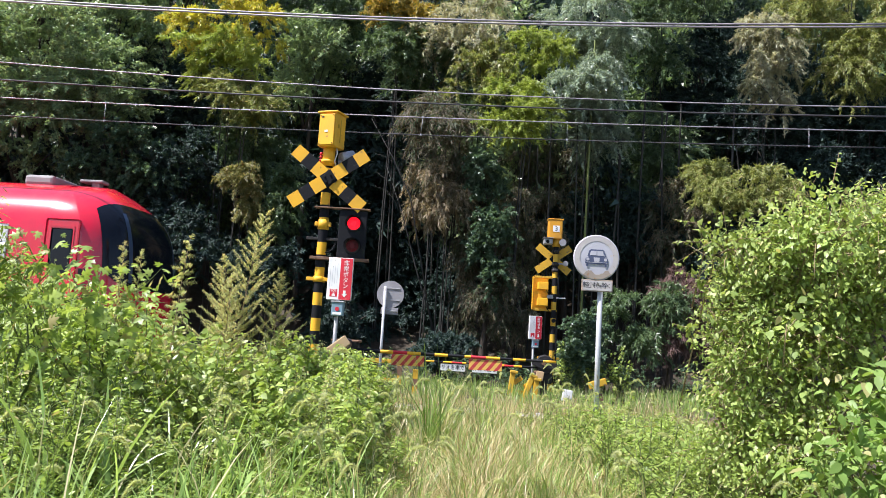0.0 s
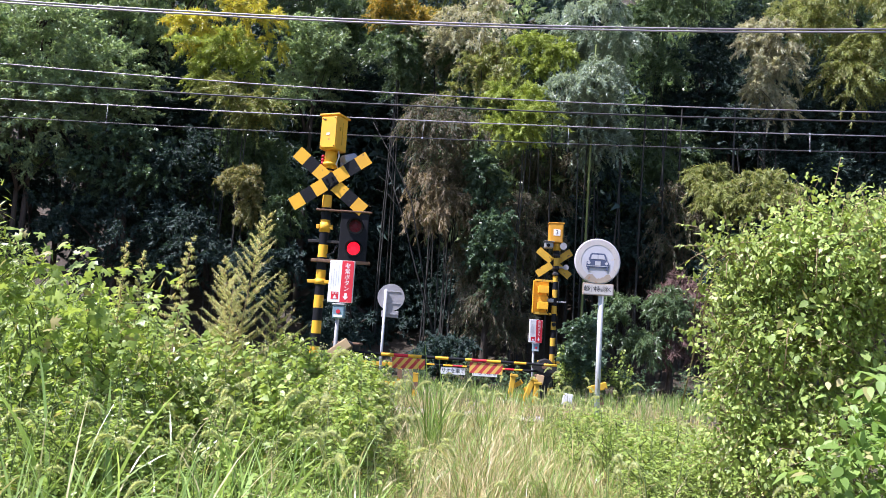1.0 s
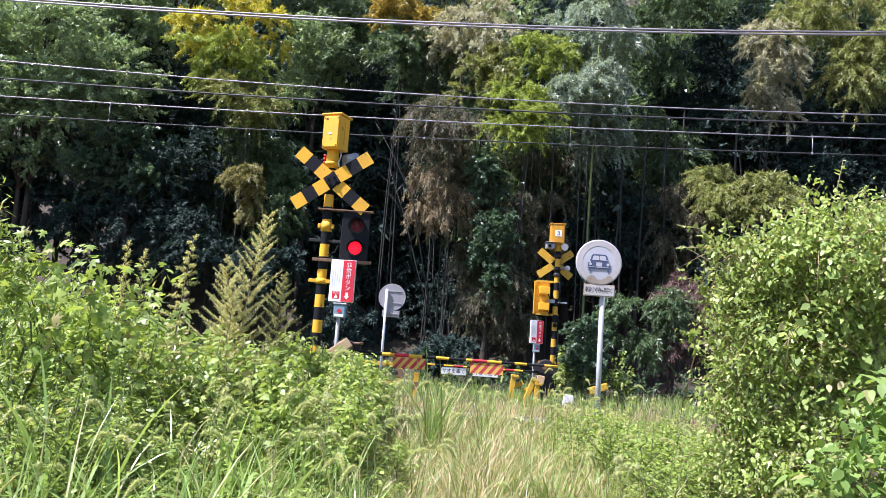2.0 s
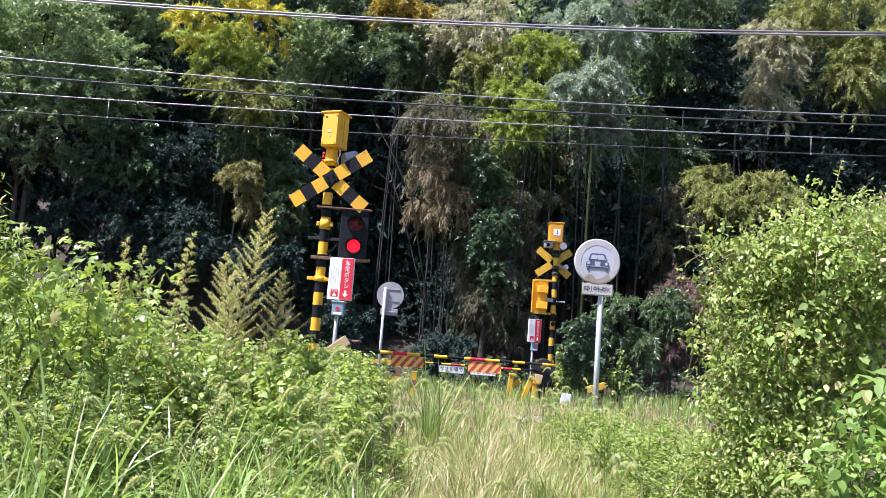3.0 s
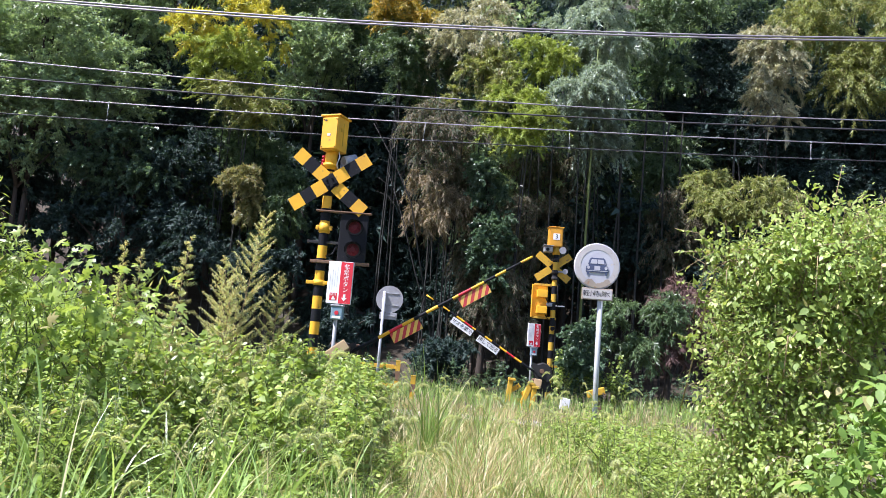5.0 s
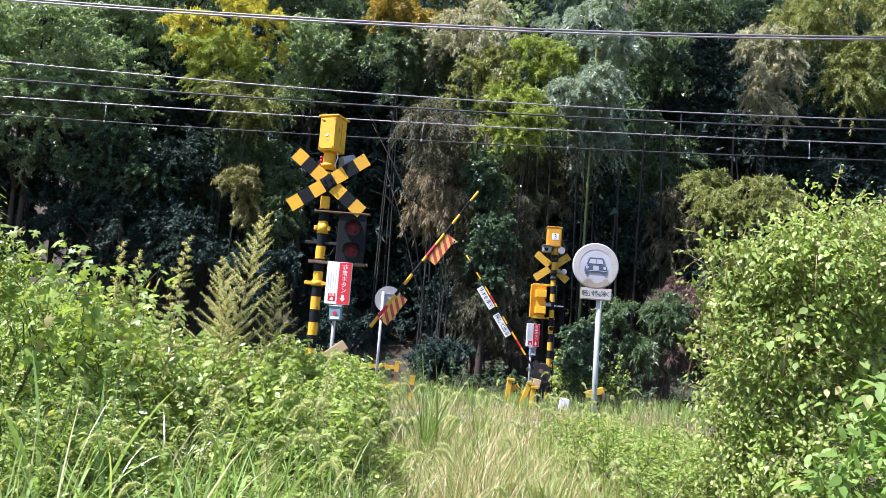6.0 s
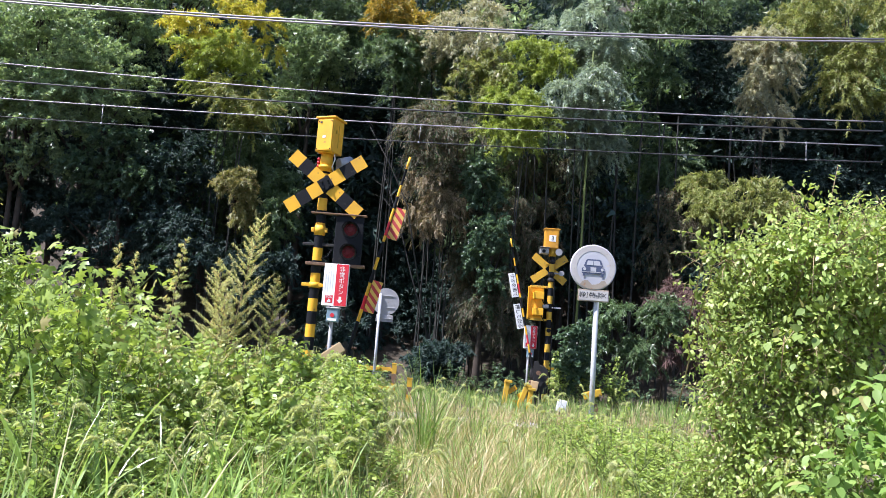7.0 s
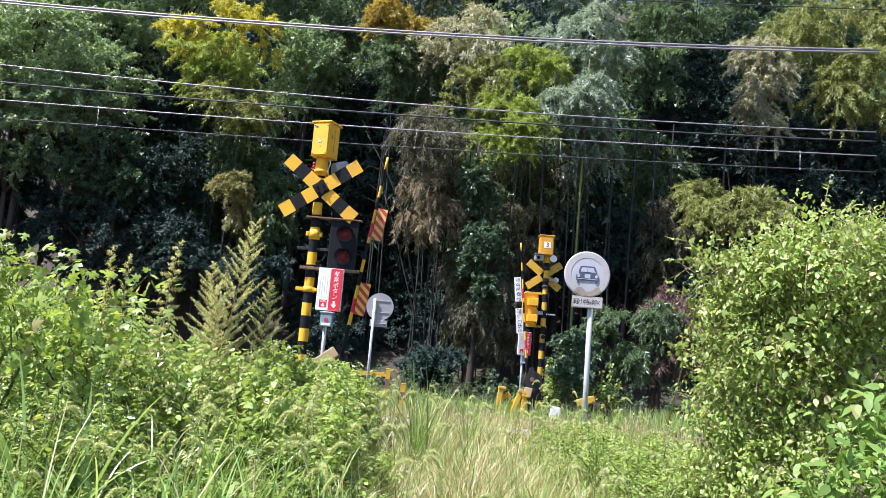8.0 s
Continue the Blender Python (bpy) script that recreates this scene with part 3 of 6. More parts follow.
# ---- road signs ----
def car_mark(parent, m):
    """Front view of a small car, as printed on the disc."""
    def slab(name, outline, mat, lift):
        bm = fresh()
        a = [bm.verts.new((x, -lift, z)) for x, z in outline]
        b = [bm.verts.new((x, -lift + 0.003, z)) for x, z in outline]
        bm.faces.new(a)
        n = len(a)
        for i in range(n):
            bm.faces.new((a[i], b[i], b[(i + 1) % n], a[(i + 1) % n]))
        bmesh.ops.recalc_face_normals(bm, faces=bm.faces[:])
        part(name, bm, mat, parent).matrix_local = m
    slab("car_print", [(-0.105, -0.020), (-0.145, -0.03), (-0.148, -0.10), (-0.135, -0.105), (-0.133, -0.135), (-0.108, -0.135), (-0.105, -0.105), (0.105, -0.105), (0.108, -0.135),
                       (0.133, -0.135), (0.135, -0.105), (0.148, -0.10), (0.145, -0.03), (0.105, -0.020), (0.122, 0.0), (0.098, 0.072), (0.078, 0.086), (-0.078, 0.086), (-0.098, 0.072), (-0.122, 0.0)], SIGN_BLUE, 0.010)
    slab("window_print", [(-0.092, 0.008), (-0.004, 0.008), (-0.004, 0.066), (-0.07, 0.066), (-0.08, 0.058)], DISC_WHITE, 0.0125)
    slab("window_print", [(0.004, 0.008), (0.092, 0.008), (0.08, 0.058), (0.07, 0.066), (0.004, 0.066)], DISC_WHITE, 0.0125)
    slab("grille_print", [(-0.035, -0.075), (0.035, -0.075), (0.038, -0.02), (-0.038, -0.02)], DISC_WHITE, 0.0125)
    for sx in (-0.115, 0.115):
        slab("headlight_print", [(sx + 0.02 * math.cos(a), -0.045 + 0.02 * math.sin(a)) for a in (k * math.tau / 14 for k in range(14))], DISC_WHITE, 0.0125)
    slab("bumper_print", [(-0.14, -0.088), (0.14, -0.088), (0.14, -0.081), (-0.14, -0.081)], DISC_WHITE, 0.0125)


def road_sign():
    t = thing("road_sign", pose(2.08, 9.6, -0.1), "faded round road sign with a car on a flaked white post", "road sign")
    bm = fresh()
    tube(bm, (0, 0, 0), (0, 0, 2.75), 0.034, seg=18)
    part("post", bm, POST_WHITE, t)
    m = pose(-0.075, -0.06, 2.53)
    bm = fresh()
    g = [(0.000, 0.0), (0.288, 0.0), (0.300, 0.006), (0.302, 0.022), (0.294, 0.022)]
    rings = []
    for r, y in g[1:]:
        rings.append([bm.verts.new((math.cos(a) * r, y, math.sin(a) * r)) for a in (k * math.tau / 48 for k in range(48))])
    bm.faces.new(rings[0])
    for a, b in zip(rings, rings[1:]):
        for k in range(48):
            bm.faces.new((a[k], a[(k + 1) % 48], b[(k + 1) % 48], b[k])).smooth = True
    bm.faces.new([bm.verts.new((v.co.x, 0.012, v.co.z)) for v in rings[-1]][::-1])
    bmesh.ops.recalc_face_normals(bm, faces=bm.faces[:])
    disc = part("disc", bm, DISC_WHITE, t, "chalky white disc with peeling lower edge")
    disc.matrix_local = m
    # faded rim and a peeled patch with an uneven upper edge
    bm = fresh()
    n = 60
    for k in range(n):
        a0, a1 = k * math.tau / n, (k + 1) * math.tau / n
        q = [(math.cos(a) * r, -0.003, math.sin(a) * r) for a, r in ((a0, 0.215), (a1, 0.215), (a1, 0.287), (a0, 0.287))]
        bm.faces.new([bm.verts.new(p) for p in q])
    part("rim_print", bm, DISC_RIM, disc, "faded pale ring")
    bm = fresh()
    top = []
    rnd = random.Random(4)
    for k in range(31):
        x = -0.235 + 0.5 * k / 30
        edge = -0.20 - 0.035 * math.sin(k * 0.5) * (1 - abs(x)) + rnd.uniform(-0.014, 0.014) + 0.16 * max(0, abs(x - 0.02) - 0.13)
        top.append((x, max(edge, -math.sqrt(max(0.285 ** 2 - x * x, 0.0)) + 0.002)))
    for (x0, z0), (x1, z1) in zip(top, top[1:]):
        l0, l1 = (-math.sqrt(max(0.284 ** 2 - x * x, 0.0)) for x in (x0, x1))
        bm.faces.new([bm.verts.new(p) for p in ((x0, -0.006, l0), (x1, -0.006, l1), (x1, -0.006, z1), (x0, -0.006, z0))])
    part("peeled_patch", bm, DISC_PEEL, disc, "peeled beige patch with flaking edge")
    car_mark(disc, pose(0, 0, 0.02))
    bm = fresh()
    box(bm, (-0.055, -0.055, 2.165), (0.405, 0.014, 0.155), 0.006)
    plate = part("lower_plate", bm, DISC_PEEL, t, "small rust-edged plate with black writing")
    bm = fresh()
    box(bm, (-0.055, -0.064, 2.165), (0.375, 0.004, 0.125), 0.0)
    part("plate_face", bm, DISC_RIM, plate)
    for k, (ch, s) in enumerate((("軽", 0.082), ("小", 0.082), ("特", 0.082), ("を", 0.05), ("除", 0.082), ("く", 0.07))):
        lettering(ch, s, pose(-0.055 + (-0.148, -0.083, -0.014, 0.042, 0.094, 0.150)[k], -0.0665, 2.165 - (0.012 if s < 0.06 else 0)) @ FACE, INK, plate)
    for z in (2.66, 2.40, 2.18):
        bm = fresh()
        box(bm, (-0.03, -0.02, z), (0.16, 0.07, 0.03), 0.004)
        part("clamp", bm, STEEL, t)


road_sign()


def back_sign():
    t = thing("road_sign_from_behind", pose(-1.22, 16.3, -0.05), "grey back of a round road sign on a rust-streaked white post", "road sign")
    bm = fresh()
    tube(bm, (0, 0, 0), (0, 0, 2.36), 0.030, seg=16)
    part("post", bm, POST_WHITE, t)
    bm = fresh()
    tube(bm, (0.12, 0.05, 2.19), (0.12, 0.065, 2.19), 0.30, seg=40)
    d = part("disc", bm, SIGN_BACK, t)
    for z in (2.32, 2.06):
        bm = fresh()
        box(bm, (0.15, 0.042, z), (0.36, 0.014, 0.022), 0.004)
        part("bracket", bm, SIGN_BACK, d)
    bm = fresh()
    box(bm, (0.12, 0.05, 1.82), (0.38, 0.014, 0.15), 0.006)
    pl = part("lower_plate", bm, SIGN_BACK, t)
    bm = fresh()
    box(bm, (0.13, 0.035, 1.82), (0.30, 0.02, 0.022), 0.004)
    part("bracket", bm, SIGN_BACK, pl)


back_sign()


# ---- far signal, seen from behind ----
def far_signal():
    t = thing("crossing_signal_from_behind", pose(2.70, 17.5, -0.05), "weathered yellow and black crossing signal seen from behind", "crossing signal")
    bm = fresh()
    striped_pole(bm, 0, 3.70, 0.062, 2.87, 0.19)
    part("pole", bm, [DULL_YELLOW, BLACK], t)
    bm = fresh()
    box(bm, (-0.045, 0, 4.03), (0.33, 0.26, 0.46), 0.012)
    b = part("speaker_box", bm, AMBER, t, "amber yellow numbered box")
    bm = fresh()
    box(bm, (-0.045, 0, 4.27), (0.37, 0.30, 0.025), 0.008)
    part("lid", bm, AMBER, b)
    bm = fresh()
    box(bm, (-0.045, -0.134, 4.02), (0.28, 0.012, 0.40), 0.004)
    part("door", bm, AMBER, b)
    bm = fresh()
    box(bm, (-0.035, -0.143, 4.04), (0.16, 0.005, 0.15))
    part("number_plate", bm, WHITE, b, "white plate with a black figure")
    lettering("3", 0.15, pose(-0.035, -0.148, 4.04) @ FACE, INK, b, "figure")
    bm = fresh()
    tube(bm, (0, 0, 3.62), (0, 0, 3.82), 0.09, 0.075, 16)
    part("neck", bm, DULL_YELLOW, t)
    crossbuck(t, pose(-0.04, 0.10, 3.33), 0.99, [DULL_YELLOW, DULL_YELLOW], "weathered yellow back of a crossed board")
    # little camera and two round horns
    bm = fresh()
    box(bm, (-0.22, -0.12, 3.72), (0.20, 0.22, 0.13), 0.015)
    c = part("camera_box", bm, STEEL, t, "grey weatherproof camera housing")
    bm = fresh()
    box(bm, (-0.22, -0.15, 3.80), (0.24, 0.30, 0.012), 0.004)
    part("sun_shield", bm, SIGN_BACK, c)
    bm = fresh()
    tube(bm, (-0.24, -0.235, 3.71), (-0.24, -0.25, 3.71), 0.04, seg=14)
    part("camera_lens", bm, BLACK, c)
    bm = fresh()
    tube(bm, (0.13, -0.05, 3.72), (0.13, -0.15, 3.72), 0.03, 0.085, 16)
    tube(bm, (0.13, -0.05, 3.72), (0.13, 0.02, 3.80), 0.04, 0.05, 12)
    part("horn", bm, SIGN_BACK, t, "pale grey horn loudspeaker")
    bm = fresh()
    tube(bm, (0.22, -0.06, 3.22), (0.22, -0.13, 3.22), 0.05, 0.065, 16)
    box(bm, (0.12, -0.03, 3.22), (0.20, 0.04, 0.04), 0.004)
    part("flood_lamp", bm, SIGN_BACK, t)
    for z in (3.50, 3.20, 3.05):
        bm = fresh()
        tube(bm, (0, 0, z - 0.04), (0, 0, z + 0.04), 0.083, seg=16)
        box(bm, (0, -0.07, z), (0.10, 0.06, 0.05), 0.008)
        part("clamp", bm, DARK_IRON, t)
    # lamp board from behind with its two boxes
    bm = fresh()
    box(bm, (-0.335, 0.02, 2.49), (0.38, 0.03, 0.78), 0.01)
    box(bm, (-0.515, -0.02, 2.49), (0.02, 0.07, 0.78), 0.004)
    h = part("signal_board", bm, YELLOW, t, "yellow back of a signal board")
    for z in (2.66, 2.28):
        bm = fresh()
        box(bm, (-0.29, -0.10, z), (0.24, 0.20, 0.17), 0.008)
        part("lamp_box", bm, YELLOW, h)
        bm = fresh()
        tube(bm, (-0.33, 0.04, z), (-0.33, 0.16, z - 0.02), 0.11, 0.115, 20)
        part("visor", bm, BLACK, h)
        cable(h, [(-0.2, -0.1, z - 0.08), (-0.17, -0.12, z - 0.16), (-0.12, -0.07, z - 0.2)], 0.01, BLACK)
    for z in (2.88, 2.10):
        bm = fresh()
        box(bm, (-0.20, 0.0, z), (0.56, 0.05, 0.05), 0.005)
        part("board_bracket", bm, DULL_YELLOW, t)
    bm = fresh()
    box(bm, (-0.10, -0.03, 2.42), (0.14, 0.10, 0.09), 0.01)
    box(bm, (0.16, -0.03, 2.40), (0.22, 0.03, 0.03), 0.004)
    part("side_bracket", bm, STEEL, t)
    bm = fresh()
    tube(bm, (0, -0.06, 1.86), (0, -0.10, 1.86), 0.05, seg=14)
    part("round_cap", bm, BLACK, t)
    bm = fresh()
    box(bm, (-0.08, -0.02, 0.98), (0.52, 0.06, 0.05), 0.006)
    part("lower_bracket", bm, YELLOW, t)
    cable(t, [(0.06, -0.05, 3.1), (0.09, -0.06, 2.6), (0.075, -0.06, 1.8), (0.09, -0.05, 1.0), (0.08, -0.05, 0.1)], 0.012, BLACK)


far_signal()
button_panel(pose(2.25, 17.2, 1.36, 0, 0, 14), "red and white emergency button notice beside the far crossing signal", False)


# ---- barrier gates: a motor box with a swinging striped pole ----
def barrier(m, side, length, drop, grow, flags, label):
    t = thing("barrier_gate", m, label, "barrier gate", "barrier gates")
    bm = fresh()
    box(bm, (-0.05 * side, 0.18, -0.22), (0.34, 0.26, 0.50), 0.03)
    box(bm, (-0.05 * side, 0.18, -0.62), (0.14, 0.14, 0.80), 0.01)
    box(bm, (-0.05 * side, 0.18, -0.86), (0.34, 0.34, 0.08), 0.01)
    mb = part("motor_box", bm, DARK_IRON, t, "dark cast motor housing on a stub post")
    bm = fresh()
    box(bm, (-0.05 * side, 0.18, 0.045), (0.38, 0.30, 0.03), 0.01)
    part("cover", bm, RUSTY, mb)
    bm = fresh()
    tube(bm, (0, 0.09, 0), (0, -0.10, 0), 0.05, seg=18)
    part("shaft", bm, RUSTY, t)
    bm = fresh()
    tube(bm, (-0.03 * side, 0.07, -0.03), (-0.03 * side, -0.03, -0.03), 0.25 * grow, 0.22 * grow, 11)
    part("drive_housing", bm, DARK_IRON, t)
    bm = fresh()
    box(bm, (0.10 * side, 0.02, -0.28), (0.22, 0.16, 0.20), 0.03)
    part("buffer", bm, RUSTY, t, "rust-brown buffer block")
    k = length / 2.78
    stops = [0.0, 0.43, 0.60, 0.79, 0.97, 1.155, 1.33, 1.555, 1.64, 1.84, 2.03, 2.205, 2.37, 2.605, 2.78]
    cols = [1, 0, 2, 0, 1, 0, 1, 0, 2, 0, 1, 0, 1, 0]
    bm = fresh()
    for a, b, c in zip(stops, stops[1:], cols):
        ra, rb = (0.025 - 0.009 * s / 2.78 for s in (a, b))
        tube(bm, (side * a * k, 0, -drop), (side * b * k, 0, -drop), ra, rb, 14, c, caps=b > 2.7)
    bmesh.ops.remove_doubles(bm, verts=bm.verts[:], dist=0.001)
    arm = part("arm", bm, [YELLOW, BLACK, RED], t, "striped yellow, black and red barrier pole")
    bm = fresh()
    pts = [(-0.02, 0.11), (0.30, 0.05), (0.30, -0.05), (0.0, -0.15), (-0.28, -0.14), (-0.34, 0.0), (-0.24, 0.10)]
    pts = [(x * grow, z * grow) for x, z in pts]
    a = [bm.verts.new((side * x, -0.06, z)) for x, z in pts]
    b = [bm.verts.new((side * x, -0.035, z)) for x, z in pts]
    bm.faces.new(a)
    bm.faces.new(b[::-1])
    for i in range(len(pts)):
        bm.faces.new((a[i], b[i], b[(i + 1) % len(pts)], a[(i + 1) % len(pts)]))
    bmesh.ops.recalc_face_normals(bm, faces=bm.faces[:])
    part("counterweight", bm, DARK_IRON, arm)
    for x0, x1, words in flags:
        cx, w = side * (x0 + x1) / 2, x1 - x0
        if words:
            bm = fresh()
            box(bm, (cx, 0, -drop - 0.115), (w, 0.008, 0.155), 0.002)
            part("flag", bm, WHITE, arm, "white plate with black writing")
            s = w / (len(words) + 0.2)
            for i, ch in enumerate(words):
                lettering(ch, 0.115, pose(cx + (i - (len(words) - 1) / 2) * s, -0.0065, -drop - 0.115) @ FACE, INK, arm)
        else:
            bm = fresh()
            n, z0, z1, lean = 4, -drop - 0.028, -drop - 0.165, 0.11
            step = w / n
            for i in range(-2, 2 * n + 1):
                xs = [x0 + i * step / 2, x0 + (i + 1) * step / 2]
                quad = [(xs[0], z1), (xs[1], z1), (xs[1] + lean, z0), (xs[0] + lean, z0)]
                # keep to the plate's outline
                clip = []
                for edge, sign in ((x0, 1), (x1, -1)):
                    src, clip = (quad if edge == x0 else clip), []
                    for (xa, za), (xb, zb) in zip(src, src[1:] + src[:1]):
                        ia, ib = sign * (xa - edge) >= 0, sign * (xb - edge) >= 0
                        if ia:
                            clip.append((xa, za))
                        if ia != ib:
                            f = (edge - xa) / (xb - xa)
                            clip.append((edge, za + f * (zb - za)))
                if len(clip) > 2:
                    f = bm.faces.new([bm.verts.new((side * x, -0.005, z)) for x, z in clip])
                    f.material_index = i % 2
            box(bm, (cx, 0, (z0 + z1) / 2), (w, 0.007, z0 - z1), 0.0, mi=1)
            part("flag", bm, [FLAG_RED, FLAG_YELLOW], arm, "plate with slanting red and yellow stripes")
    return arm


near_arm = barrier(pose(-1.164, 9.8, 1.113), 1, 2.74, 0.066, 0.45, [(0.575, 1.005, ""), (1.595, 2.03, "")], "near barrier gate with red and yellow striped plates, pole swinging up")
far_arm = barrier(pose(2.446, 17.0, 0.82), -1, 3.14, 0.11, 0.9, [(1.78, 2.34, "サオを車で"), (1.05, 1.62, "押して出る")], "far barrier gate with white written plates, pole swinging up")


# ---- low fences and markers by the crossing ----
def fence_post(m, h, label, rails=False):
    t = thing("guard_fence" if rails else "marker_post", m, label, "fence" if rails else "post")
    bm = fresh()
    n = 4
    for k in range(n):
        box(bm, (0, 0, h * (k + 0.5) / n), (0.10, 0.10, h / n), 0.0, mi=(k + 1) % 2)
    part("post", bm, [DULL_YELLOW, RUSTY], t)
    bm = fresh()
    box(bm, (0, 0, h + 0.01), (0.11, 0.11, 0.02), 0.005)
    part("cap", bm, DULL_YELLOW, t)
    if rails:
        for z in (h * 0.35, h * 0.85):
            bm = fresh()
            box(bm, (-0.75, 0.065, z), (1.6, 0.03, 0.09), 0.005)
            part("rail", bm, DULL_YELLOW, t)
        bm = fresh()
        box(bm, (-1.5, 0, h / 2), (0.10, 0.10, h), 0.005)
        part("post", bm, RUSTY, t)


fence_post(pose(-0.80, 16.6, -0.05), 0.84, "yellow guard fence with rust-brown posts beside the far verge", True)
fence_post(pose(-0.40, 15.0, -0.05), 0.62, "yellow and black wooden marker post in the grass")


def frame_guard():
    t = thing("yellow_guard", pose(1.90, 16.5, -0.10), "weathered yellow guard of leaning posts and plates by the far gate", "guard")
    for x, h, tilt in ((-0.26, 0.74, 6), (0.02, 0.72, 20), (0.30, 0.60, 4)):
        bm = fresh()
        box(bm, (0, 0, h / 2), (0.11, 0.10, h), 0.012)
        box(bm, (0.02, -0.01, h - 0.03), (0.17, 0.13, 0.06), 0.012)
        part("post", bm, DULL_YELLOW, t).matrix_local = pose(x, 0, 0, 0, tilt, 0)
    for x, z, tilt in ((-0.10, 0.50, -35), (0.20, 0.46, -30), (0.05, 0.25, 4)):
        bm = fresh()
        box(bm, (0, 0, 0), (0.30, 0.03, 0.10), 0.006)
        part("brace", bm, DULL_YELLOW, t).matrix_local = pose(x, 0.07, z, 0, tilt, 0)


frame_guard()


def small_marker(m, mat, s, label, name):
    t = thing(name, m, label, "marker")
    bm = fresh()
    box(bm, (0, 0, s[2] / 2), s, 0.01)
    part("plate", bm, mat, t)
    bm = fresh()
    box(bm, (0, 0.04, s[2] / 2 - 0.2), (0.05, 0.05, s[2]), 0.004)
    part("stake", bm, RUSTY, t)


small_marker(pose(2.75, 15.6, 0.10, 0, 8, 0), WHITE, (0.20, 0.05, 0.24), "small white marker block in the grass", "white_marker")
small_marker(pose(2.32, 10.6, 0.71, 0, -18, 0), DULL_YELLOW, (0.26, 0.04, 0.10), "yellow plate behind the sign post", "yellow_marker")
small_marker(pose(2.3, 16.6, 0.45, 0, 10, 0), PLANK, (0.17, 0.04, 0.2), "pale wooden plate below the far gate motor", "wood_marker")


# ---- the train's last car ----
PILLAR = paint("dark_blue_pillar", (0.03, 0.055, 0.11), 0.3, wear=0.0)


